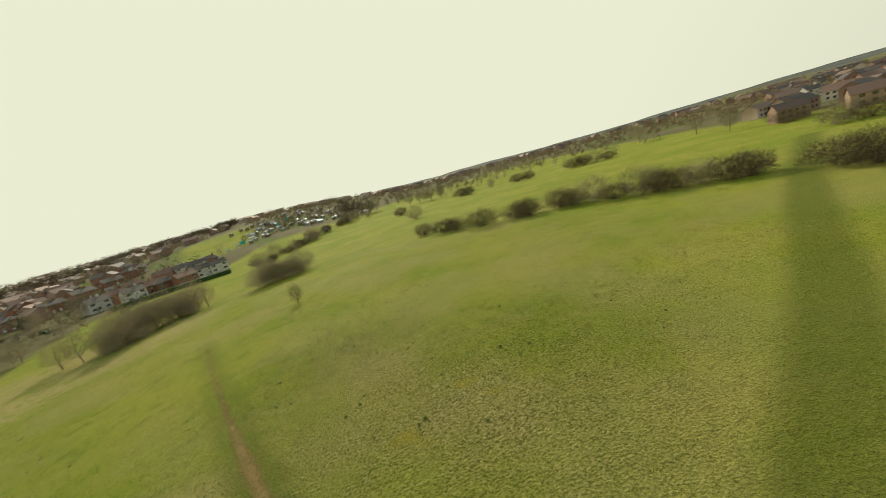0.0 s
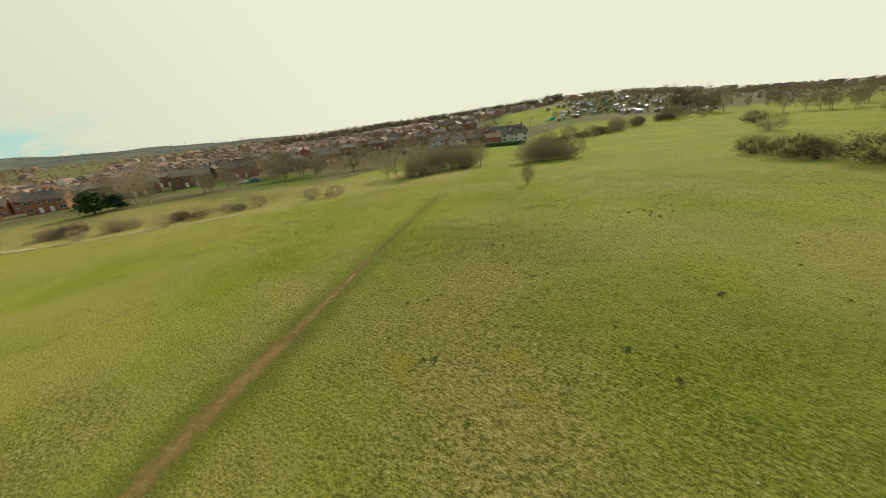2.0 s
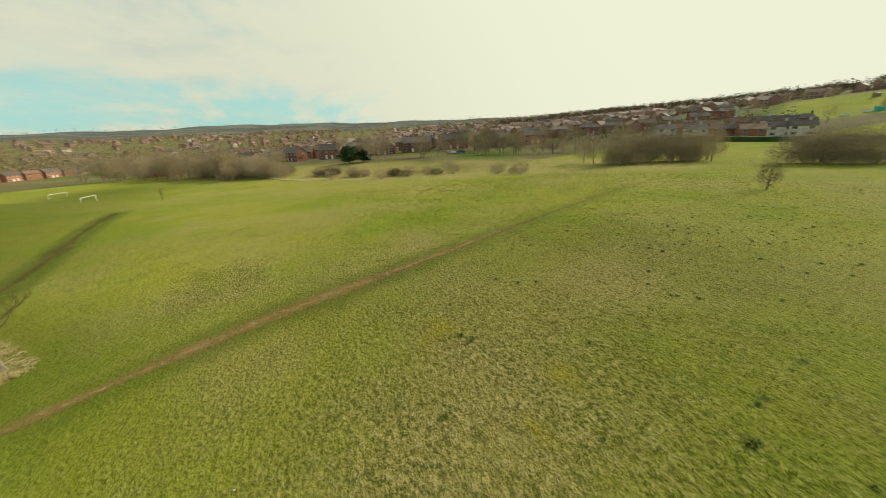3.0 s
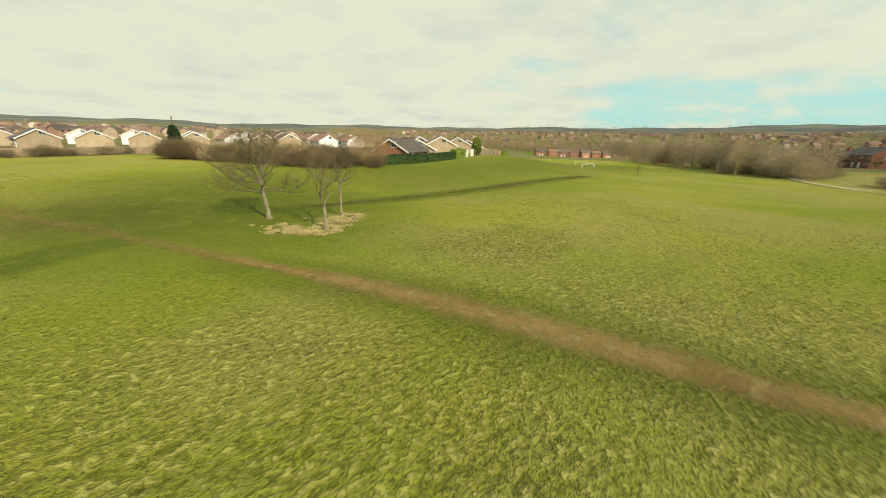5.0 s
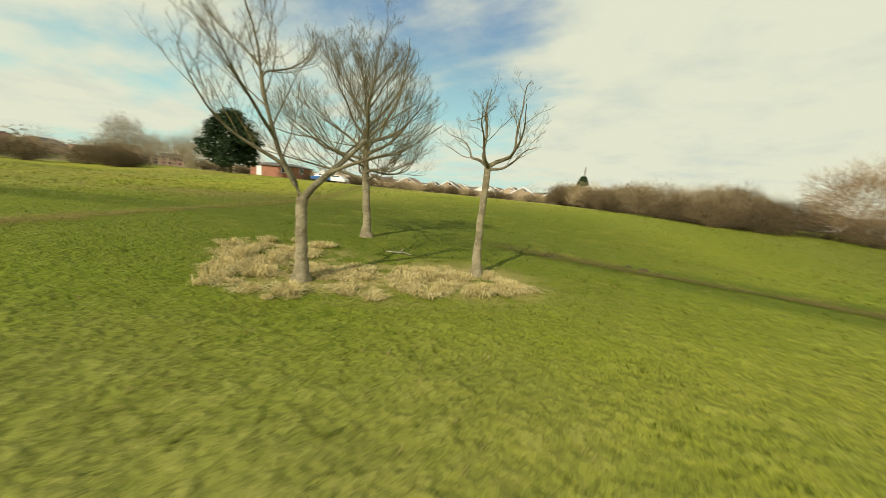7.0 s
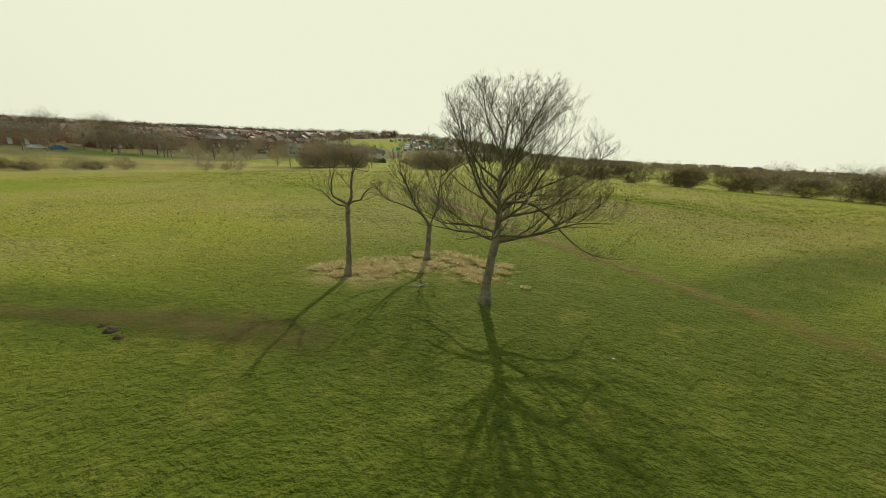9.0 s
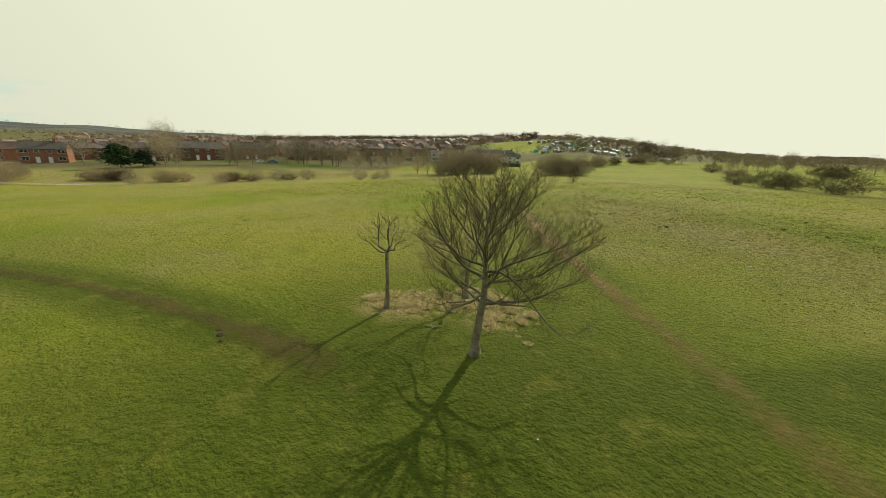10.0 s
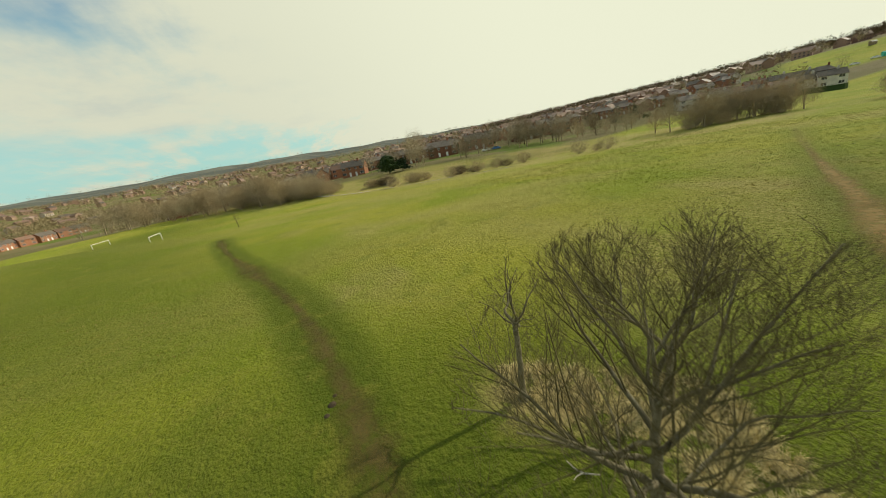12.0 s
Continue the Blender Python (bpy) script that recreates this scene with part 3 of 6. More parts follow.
def limb_line(rng, p, az, el, length, r, bend):
    """A limb that leaves at a slant, wanders and turns up towards its tip."""
    d = np.array([math.cos(radians(az)) * math.cos(radians(el)), math.sin(radians(az)) * math.cos(radians(el)), math.sin(radians(el))])
    pts, k = [np.array(p, float)], 11
    kick = rng.normal(size=3) * bend
    for i in range(k):
        if i % 2 == 0:
            kick = rng.normal(size=3) * bend
        d = d + kick * 0.5 + np.array([0, 0, 0.035 if i > 2 else -0.02])
        d /= np.linalg.norm(d)
        pts.append(pts[-1] + d * length / k)
    u = np.linspace(0, 1, k + 1)
    return np.array(pts), 0.86 * r * (1 - u) ** 1.25 + 0.007


def bare_tree(x, y, seed, trunk, limbs, dome, label, counts, shares, bend=0.25, spread=0.7, first=0.2):
    """A leafless tree: trunk line of (x, y, z, radius); limbs of (number of the line it grows from, share along it, way round, slant, length, radius)."""
    rng = np.random.default_rng(seed)
    tree = thing("bare_tree", x, y, label, "tree", group="bare trees in the field")
    tp = np.array(trunk, float)
    pts = np.stack([np.interp(np.linspace(0, len(tp) - 1, 4 * len(tp)), np.arange(len(tp)), tp[:, k]) for k in range(4)], 1)
    pts[1:-1, :2] += rng.normal(size=(len(pts) - 2, 2)) * 0.010
    v, f = tubes([(pts[:, :3], pts[:, 3])], 14)
    around = np.arctan2(v[:, 1], v[:, 0])
    flare = 1 + (0.55 + 0.25 * np.sin(5 * around + seed)) * np.exp(-np.maximum(v[:, 2], 0) / 0.11)
    v[:, 0], v[:, 1] = v[:, 0] * flare, v[:, 1] * flare
    part("trunk", solid("trunk", v, f, M_BARK, True), tree)
    lines = [(pts[:, :3], pts[:, 3])]
    for on, u, az, el, length, r in limbs:
        base, rad = lines[on]
        k = u * (len(base) - 1)
        i = min(int(k), len(base) - 2)
        p = base[i] + (base[i + 1] - base[i]) * (k - i)
        main = limb_line(rng, p, az, el, length, min(r, 0.85 * float(np.interp(k, np.arange(len(base)), rad))), bend * 0.8)
        lines.append(main)
        out = [[] for _ in counts]
        sprout(rng, main, counts, spread, shares, out, dome, bend, 0.07, first)
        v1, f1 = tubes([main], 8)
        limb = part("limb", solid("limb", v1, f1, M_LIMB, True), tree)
        if any(out):
            v2, f2 = tubes([ln for lv in out for ln in lv], 3)
            tagged(part("twig", solid("twig", v2, f2, M_TWIG, False), limb), kind="stuff")
    return tree


# ---------------------------------------------------------------- the three trees
bare_tree(0, 0, 4, [(0, 0, -0.1, 0.155), (0.03, 0.01, 0.6, 0.122), (0.10, 0.03, 1.3, 0.112), (0.17, 0.05, 1.9, 0.108), (0.18, 0.08, 2.5, 0.078), (0.10, 0.12, 3.2, 0.055), (0.16, 0.06, 3.9, 0.036), (0.05, 0.10, 4.7, 0.014)],
          [(0, 0.39, 8, 15, 3.6, 0.060), (0, 0.40, 200, 14, 3.1, 0.050), (0, 0.43, 335, 18, 3.1, 0.044), (0, 0.45, 165, 24, 2.95, 0.048), (0, 0.47, 268, 22, 2.8, 0.044), (0, 0.49, 85, 20, 3.2, 0.046), (0, 0.52, 312, 26, 2.9, 0.046), (0, 0.54, 32, 18, 3.7, 0.048),
           (0, 0.57, 212, 44, 3.2, 0.056), (0, 0.61, 128, 42, 2.8, 0.042), (0, 0.58, 18, 38, 3.3, 0.046), (0, 0.60, 300, 38, 3.0, 0.042), (0, 0.62, 352, 26, 3.5, 0.046), (0, 0.65, 232, 34, 2.7, 0.040), (0, 0.68, 340, 48, 3.0, 0.040), (0, 0.67, 62, 46, 2.8, 0.040), (0, 0.70, 285, 44, 2.6, 0.038), (0, 0.74, 172, 44, 2.5, 0.036),
           (0, 0.79, 48, 42, 2.1, 0.032), (0, 0.83, 318, 46, 1.9, 0.030), (0, 0.86, 225, 52, 1.9, 0.028), (0, 0.90, 110, 52, 1.7, 0.024), (0, 0.94, 10, 60, 1.4, 0.020), (0, 0.97, 200, 70, 1.3, 0.018)], (0.36, 0.2, 2.35, 3.4, 3.1, 3.75, 1.0),
          "broad-crowned leafless tree with a pale lichened trunk", (10, 6, 5, 3), (0.50, 0.54, 0.55, 0.6), 0.28, 0.72, 0.14)
bare_tree(-2.42, 4.18, 7, [(0, 0, -0.1, 0.135), (0.0, 0.0, 0.6, 0.105), (0.03, 0.02, 1.1, 0.098), (0.05, 0.0, 1.5, 0.10)],
          [(0, 0.96, 212, 63, 3.3, 0.070), (0, 0.98, 32, 69, 3.3, 0.060), (2, 0.18, 48, 38, 2.2, 0.034), (1, 0.20, 188, 26, 2.3, 0.034), (1, 0.35, 268, 42, 2.1, 0.030), (2, 0.32, 122, 40, 2.1, 0.030),
           (1, 0.50, 150, 52, 1.8, 0.026), (2, 0.48, 5, 46, 2.0, 0.028), (2, 0.60, 320, 56, 1.6, 0.022), (1, 0.62, 230, 50, 1.7, 0.022)], (0.05, 0.05, 2.7, 2.4, 2.3, 2.7, 1.1),
          "leafless tree whose pale trunk forks low into two stems", (8, 6, 4, 2), (0.46, 0.52, 0.55, 0.6), 0.27, 0.64, 0.2)
bare_tree(-4.53, 1.26, 9, [(0, 0, -0.1, 0.115), (0.03, 0.01, 0.8, 0.080), (0.0, 0.04, 1.6, 0.072), (-0.03, 0.06, 2.4, 0.070)],
          [(0, 0.99, 32, 44, 1.7, 0.050), (0, 0.99, 214, 46, 1.9, 0.050), (0, 0.96, 192, 30, 1.2, 0.030), (0, 0.97, 300, 36, 1.5, 0.038), (0, 0.97, 112, 40, 1.5, 0.038),
           (1, 0.45, 70, 62, 1.2, 0.026), (2, 0.45, 165, 66, 1.3, 0.026)], (0.0, 0.05, 3.0, 1.6, 1.6, 1.45, 0.6),
          "slim young leafless tree with a sparse crooked crown", (5, 4, 3, 2), (0.48, 0.55, 0.55, 0.6), 0.48, 0.75, 0.25)

# ---------------------------------------------------------------- shrubs, far trees, hedges
def boxes(items):
    """Corners and faces of boxes given as (x0, x1, y0, y1, z0, z1)."""
    v, f = [], []
    for x0, x1, y0, y1, z0, z1 in items:
        b = len(v)
        v += [(x0, y0, z0), (x1, y0, z0), (x1, y1, z0), (x0, y1, z0), (x0, y0, z1), (x1, y0, z1), (x1, y1, z1), (x0, y1, z1)]
        f += [(b, b + 3, b + 2, b + 1), (b + 4, b + 5, b + 6, b + 7), (b, b + 1, b + 5, b + 4), (b + 1, b + 2, b + 6, b + 5),
              (b + 2, b + 3, b + 7, b + 6), (b + 3, b, b + 4, b + 7)]
    return v, f


def flakes(rng, places, size, flat=0.0):
    """Small leaf clumps: a bent pair of triangles at each place."""
    k = len(places)
    a, b = rng.normal(size=(k, 3)), rng.normal(size=(k, 3))
    a[:, 2] *= 1 - flat
    b[:, 2] *= 1 - flat
    s = size * rng.uniform(0.6, 1.4, (k, 1))
    a *= s / (np.linalg.norm(a, axis=1)[:, None] + 1e-9)
    b *= s / (np.linalg.norm(b, axis=1)[:, None] + 1e-9)
    v = np.stack([places - a, places - b * 0.5, places + a, places + b * 0.6], 1).reshape(-1, 3)
    i = np.arange(k)[:, None] * 4
    return v, np.concatenate([i + [0, 1, 2], i + [0, 2, 3]])


def twigs(rng, places, ways, lengths, thick):
    """Short bent twigs as three-sided tapering tubes, all at once."""
    k = len(places)
    w = ways / (np.linalg.norm(ways, axis=1)[:, None] + 1e-9)
    side = np.cross(w, rng.normal(size=(k, 3)))
    side /= np.linalg.norm(side, axis=1)[:, None] + 1e-9
    other = np.cross(w, side)
    ring = [(1.0, 0.0), (-0.5, 0.87), (-0.5, -0.87)]
    bend = side * rng.normal(size=(k, 1)) * 0.12 * lengths[:, None]
    v = [places + thick * (c * side + s * other) for c, s in ring] + [places + w * lengths[:, None] * 0.55 + bend + 0.75 * thick * (c * side + s * other) for c, s in ring]
    v.append(places + w * lengths[:, None])
    v = np.stack(v, 1).reshape(-1, 3)
    faces = []
    for i in np.arange(k) * 7:
        faces += [(i, i + 1, i + 4, i + 3), (i + 1, i + 2, i + 5, i + 4), (i + 2, i, i + 3, i + 5), (i + 3, i + 4, i + 6), (i + 4, i + 5, i + 6), (i + 5, i + 3, i + 6)]
    return v, faces


def dome_twigs(rng, count, centre, axes, length, thick, lobes=5, fill=0.45, low=1.0):
    """Twigs that fill a lumpy rounded crown, thickest towards its outside, and lean outwards and up."""
    d = rng.normal(size=(count, 3))
    d /= np.linalg.norm(d, axis=1)[:, None]
    a, e = np.arctan2(d[:, 1], d[:, 0]), d[:, 2]
    uneven = 1 + 0.16 * np.sin(lobes * a + 5 * e + rng.uniform(0, 6)) + 0.12 * np.sin((lobes - 2) * a - 4 * e + rng.uniform(0, 6))
    r = (fill + (1 - fill) * rng.uniform(0, 1, count) ** 0.6) * uneven
    reach = d * np.array(axes)
    reach[:, 2] = np.where(reach[:, 2] < 0, reach[:, 2] * low, reach[:, 2])
    p = np.array(centre) + reach * r[:, None]
    p[:, 2] = np.maximum(p[:, 2], 0.05)
    return twigs(rng, p, d * [1, 1, 0.8] + rng.normal(size=(count, 3)) * 0.45 + [0, 0, 0.45], length * rng.uniform(0.5, 1.3, count), thick)


def far_tree_meshes(seed, tall, wide, clear, mat, count=1500, twig=0.022, limbs=12):
    """Trunk and crown of a leafless tree that stands far off: limbs that fan out, and a haze of twigs round them."""
    rng = np.random.default_rng(seed)
    trunk = bough(rng, (0, 0, -0.2), (0, 0, 1), tall * 0.7, tall * 0.022, 0.04, 0.12, 0.2, 7)
    boughs = []
    for k in range(limbs):
        u = clear / tall + (0.62 - clear / tall) * k / limbs
        f = min(u / 0.7, 0.98) * 7
        i = min(int(f), 6)
        p = trunk[0][i] + (trunk[0][i + 1] - trunk[0][i]) * (f - i)
        a, tilt = 2.4 * k + rng.uniform(-0.5, 0.5), 1.1 - 0.75 * k / limbs
        boughs.append(bough(rng, p, (math.cos(a) * math.sin(tilt), math.sin(a) * math.sin(tilt), math.cos(tilt)), wide * rng.uniform(0.75, 1.0), tall * 0.007, 0.015, 0.3, 0.10, 5))
    v, f = tubes([trunk], 7)
    v2, f2 = tubes(boughs, 4)
    mid = clear + (tall - clear) * 0.42
    v3, f3 = dome_twigs(rng, count, (0, 0, mid), (wide, wide, (tall - clear) * 0.55), tall * 0.085, twig, 5, 0.3, 0.75)
    crown = solid("crown", np.concatenate([v2, v3]), [tuple(q) for q in f2.tolist()] + [tuple(i + len(v2) for i in q) for q in f3], mat)
    return solid("trunk", v, f, mat, True), crown


def shrub_meshes(seed, tall, wide, count, mat, twig=0.013, stems=26, low=0.42):
    """A many-stemmed leafless bush: stems, and a rounded crown of fine shoots."""
    rng = np.random.default_rng(seed)
    main = []
    for k in range(stems):
        a, tilt = rng.uniform(0, 2 * np.pi), rng.uniform(0.05, 1.15)
        d = np.array([math.cos(a) * math.sin(tilt), math.sin(a) * math.sin(tilt), math.cos(tilt)])
        reach = rng.uniform(0.6, 0.9) / math.sqrt((d[0] ** 2 + d[1] ** 2) / wide ** 2 + d[2] ** 2 / tall ** 2)
        main.append(bough(rng, (rng.normal() * wide * 0.12, rng.normal() * wide * 0.12, -0.1), d, reach, twig * 2.6, twig, 0.28, 0.03, 5))
    v, f = tubes(main, 4)
    v2, f2 = dome_twigs(rng, count, (0, 0, tall * low), (wide, wide, tall * (1 - low)), tall * 0.12, twig, 5, 0.35, 0.9 * low / (1 - low))
    return solid("stem", v, f, mat), solid("crown", v2, f2, mat)


def plant(name, meshes, x, y, size, turn, label, category, group="", names=("trunk", "crown"), wide=1.0):
    ob = thing(name, x, y, label, category, turn, group=group)
    ob.scale = (size, size, size)
    for nm, me in zip(names, meshes):
        part(nm, me, ob)
    return ob


FAR = [far_tree_meshes(21, 11, 4.0, 2.0, M_TWIG_GREY, 2400, 0.017), far_tree_meshes(22, 13, 4.6, 3.0, M_TWIG_GREY, 2800, 0.018), far_tree_meshes(23, 9, 3.4, 1.2, M_TWIG_RED, 2400, 0.015), far_tree_meshes(24, 12, 3.8, 1.5, M_SCRUB, 2400, 0.017)]
SHRUB = [shrub_meshes(31, 2.9, 2.5, 4600, M_SCRUB, 0.0100), shrub_meshes(32, 3.0, 2.3, 3200, M_TWIG_RED, 0.0075), shrub_meshes(33, 2.5, 2.9, 4800, M_SCRUB, 0.0100), shrub_meshes(34, 3.4, 2.5, 3200, M_TWIG_GREY, 0.008),
         shrub_meshes(35, 5.2, 3.1, 7000, M_TWIG_TAN, 0.009, 60, 0.48), shrub_meshes(36, 5.2, 3.5, 4200, M_TWIG_GREY, 0.010)]
LIGHT = [far_tree_meshes(k, tall, wide, clear, M_TWIG_GREY, 330, 0.045, 7) for k, tall, wide, clear in ((41, 11, 4.6, 1.5), (42, 12, 4.8, 2.4), (43, 9, 4.0, 1.0))]
rng = np.random.default_rng(5)


def grove(name, line, count, sizes, spread, mat, label):
    """Far leafless trees past counting, as one piece."""
    p, vs, fs, base = along(line, 1.0), [], [], 0
    shapes = []
    for pair in LIGHT:
        vv, ff, b = [], [], 0
        for me in pair:
            co = np.empty(3 * len(me.vertices))
            me.vertices.foreach_get("co", co)
            me.calc_loop_triangles()
            ix = np.empty(3 * len(me.loop_triangles), np.int32)
            me.loop_triangles.foreach_get("vertices", ix)
            vv.append(co.reshape(-1, 3))
            ff.append(ix.reshape(-1, 3) + b)
            b += len(me.vertices)
        shapes.append((np.concatenate(vv), np.concatenate(ff)))
    for k in range(count):
        x, y = p[int((k + rng.uniform(0.1, 0.9)) / count * (len(p) - 1))] + rng.normal(size=2) * spread
        v, f = shapes[int(rng.integers(3))]
        a, s = rng.uniform(0, 6.28), rng.uniform(*sizes)
        vs.append(np.stack([v[:, 0] * math.cos(a) - v[:, 1] * math.sin(a), v[:, 0] * math.sin(a) + v[:, 1] * math.cos(a), v[:, 2]], 1) * s + [x, y, level(x, y)])
        fs.append(f + base)
        base += len(v)
    ob = thing(name, 0, 0, label, "woodland", z=0.0, kind="stuff")
    tagged(part("crown", solid("crown", np.concatenate(vs), np.concatenate(fs), mat), ob), kind="stuff")


def woods(line, count, kinds, sizes, spread, label, group, name="bare_tree", category="tree"):
    """Leafless trees scattered along a line of plan points."""
    p = along(line, 1.0)
    for k in range(count):
        q = p[int((k + rng.uniform(0.1, 0.9)) / count * (len(p) - 1))]
        x, y = q + rng.normal(size=2) * spread
        plant(name, FAR[kinds[int(rng.integers(len(kinds)))]], x, y, rng.uniform(*sizes), rng.uniform(0, 360), label, category, group)


def thicket(line, count, kinds, sizes, spread, label, group):
    p = along(line, 0.5)
    for k in range(count):
        q = p[int((k + rng.uniform(0.1, 0.9)) / count * (len(p) - 1))]
        x, y = q + rng.normal(size=2) * spread
        plant("shrub", SHRUB[kinds[int(rng.integers(len(kinds)))]], x, y, rng.uniform(*sizes), rng.uniform(0, 360), label, "shrub", group, ("stem", "crown"))


# bushes in a row across the field, with lone ones further on
ROW = "hawthorn bushes in a row"
for x, y, k, s in ((24.84, 119.4, 0, 1.25), (30.36, 111.1, 2, 1.6), (33.12, 108.3, 0, 1.2), (39.33, 100.7, 2, 1.85), (48.99, 95.2, 2, 1.6),
                   (51.4, 94.5, 0, 1.6), (60, 90.4, 0, 1.7), (62.1, 87.6, 2, 1.5), (65.5, 83.5, 3, 1.9), (68.3, 78.7, 2, 1.4), (71.8, 73.8, 3, 1.9), (74.5, 71.8, 0, 1.7),
                   (77.3, 69, 2, 1.7), (80, 65.5, 3, 1.5), (82.8, 60.7, 2, 1.9), (84.9, 58.65, 0, 1.6), (89, 46.23, 2, 1.9), (88.3, 41.4, 0, 1.9), (88.3, 36.57, 2, 1.9),
                   (90.4, 31.74, 3, 1.7), (92.5, 26.22, 2, 1.9)):
    plant("hawthorn_bush", SHRUB[k], x, y, s * 1.1, 40 * x, "dense leafless hawthorn bush in a field hedgerow", "bush", ROW, ("stem", "crown"))
for x, y, k, s in ((32.43, 238, 0, 1.9), (33.81, 186.3, 3, 1.9), (80.7, 249.1, 2, 2.4), (84.2, 242.9, 0, 2.0), (116.6, 229.1, 2, 2.2), (122.8, 224.2, 0, 1.8), (144.9, 204.2, 2, 2.4),
                   (149, 200.1, 0, 2.2), (154.6, 196, 3, 2.2), (160.8, 191.8, 2, 1.9), (180.8, 110.4, 2, 2.4), (149, 78.7, 3, 2.2), (153.2, 74.5, 2, 2.3)):
    plant("hawthorn_bush", SHRUB[k], x, y, s, 40 * x, "leafless hawthorn bush standing in open pasture", "bush", "bushes in the far pasture", ("stem", "crown"))
for x, y, s in ((86.2, 331.2, 1.0), (93.8, 222.2, 0.62), (207, 172.5, 1.0), (219.4, 227.7, 1.1), (186.3, 138, 0.9), (-89.7, 324.3, 0.6)):
    plant("bare_tree", FAR[1], x, y, s, 30 * x, "leafless tree standing in open pasture", "tree", "trees in the far pasture")
plant("bare_tree", FAR[3], -12.63, 82.6, 0.38, 0, "small leafless thorn tree standing alone in the grass", "tree")
# clump of trees beyond the lone bush
woods([(-30, 126.5), (-27, 127.5), (-24, 129)], 3, (0, 2, 1), (0.55, 0.75), 0.8, "leafless tree in a dense clump at the field's end", "tree clump")
thicket([(-31, 125.5), (-26.5, 126.5), (-22, 128), (-16, 131)], 8, (5,), (0.95, 1.45), 0.9, "tall round leafless bush in a clump of trees", "bushes under the clump")
woods([(-12, 338), (6, 332), (26, 322)], 12, (0, 1, 3), (0.9, 1.25), 5.0, "tall leafless tree in a clump on the skyline", "skyline clump")
woods([(52, 300), (66, 296), (80, 290)], 7, (0, 1), (0.75, 1.0), 4.0, "tall leafless tree at the top of the far pasture", "pasture clump")
thicket([(-52, 196), (-38, 232), (-26, 262), (-8, 286), (14, 300)], 26, (0, 5, 2), (1.0, 1.7), 3.0, "leafless hedge between the pastures", "far field hedge")
# strip of wood on the west side of the field
woods([(-65.5, 103.8), (-58.6, 115.5), (-51.5, 126)], 30, (0, 2, 0), (0.62, 0.95), 3.0, "tall leafless tree in a strip of wood", "trees of the wood strip")
thicket([(-66.2, 101.4), (-59.34, 112.5), (-49.68, 125.6)], 14, (3, 1), (0.9, 1.3), 2.2, "bramble and leafless scrub under the wood strip", "scrub under the wood strip")
# scrub along the west edge
thicket([(-121.4, 17.94), (-107.6, 24.84), (-96.6, 33.12), (-88.3, 44.16), (-81.4, 53.82)], 5, (1, 3), (0.8, 1.1), 4.5, "russet leafless scrub on the rough bank", "scrub on the bank")
thicket([(-148.3, -18), (-136, -8), (-126, 2), (-122, 10)], 40, (1, 5, 3), (0.95, 1.7), 4.0, "russet leafless scrub at the edge of the wood", "scrub at the wood")
for cx, cy, cn in ((-112, 24, 7), (-101, 35, 5), (-93, 47, 4), (-86, 58, 3)):      # low broad patches of scrub
    thicket([(cx - 2.5, cy - 3), (cx, cy), (cx + 2.5, cy + 3)], cn, (2, 1), (0.7, 1.1), 0.9, "low broad leafless scrub on the rough bank", "scrub patches on the bank")
for x, y, k, s in ((-71.1, 70, 3, 1.0), (-66.2, 74.5, 3, 1.05), (-68.3, 73.1, 1, 0.6)):
    plant("bare_shrub", SHRUB[k], x, y, s, 25 * x, "small round leafless bush on the rough bank", "bush", "small bushes on the bank", ("stem", "crown"))
# the wood to the south-west
woods([(-176, -60), (-160, -40), (-146, -24), (-136, -10), (-130, 2)], 52, (2, 0, 2), (0.75, 1.2), 6.0, "leafless tree of a brown winter wood", "trees of the valley wood")
grove("winter_wood", [(-227.7, -82.8), (-205, -48), (-186, -18)], 46, (0.55, 0.8), 14.0, M_TWIG_GREY, "brown leafless winter wood in the valley")
grove("winter_wood", [(-358.8, -289.8), (-386.4, -207), (-372.6, -131.1), (-331.2, -62.1), (-289.8, 0)], 60, (1.0, 1.5), 28.0, M_TWIG_GREY, "distant brown leafless winter wood")
# garden and street trees among the houses
woods([(-133, 60), (-126, 88), (-116, 112), (-108, 140)], 16, (2, 0, 1), (0.6, 0.95), 4.0, "leafless garden tree before the brick houses", "garden trees")
woods([(-175, 30), (-165, 70), (-152, 110), (-140, 160), (-138, 210)], 22, (0, 1, 3), (0.6, 1.0), 9.0, "leafless garden tree among the brick houses", "garden trees among houses")
for x, y, k, s in ((-133.2, 45.54, 1, 0.95), (-135.2, 49.68, 0, 0.7), (-139.4, 95.2, 0, 1.0), (-135.2, 100.7, 3, 1.0), (-142.1, 103.5, 1, 1.0), (-162.8, 57.96, 1, 1.2), (-124.2, 93.8, 0, 0.85),
                   (-127, 110.4, 3, 0.9), (-110.4, 118.7, 3, 0.7), (-103.5, 128.3, 0, 0.7)):
    plant("bare_tree", FAR[k], x, y, s, 50 * x, "tall leafless tree beside the houses", "tree", "trees by the houses")
grove("winter_wood", [(-227.7, 131.1), (-207, 207), (-179.4, 276), (-165.6, 358.8)], 34, (0.6, 1.0), 40.0, M_TWIG_GREY, "leafless garden trees among brick houses")
grove("winter_wood", [(-289.8, 41.4), (-276, 110.4), (-262.2, 179.4)], 22, (0.6, 1.0), 35.0, M_TWIG_GREY, "leafless garden trees among brick houses")
grove("winter_wood", [(-441.6, 276), (-324.3, 358.8), (-207, 441.6), (-82.8, 524.4), (41.4, 483)], 40, (0.8, 1.2), 30.0, M_TWIG_GREY, "leafless trees along the skyline")
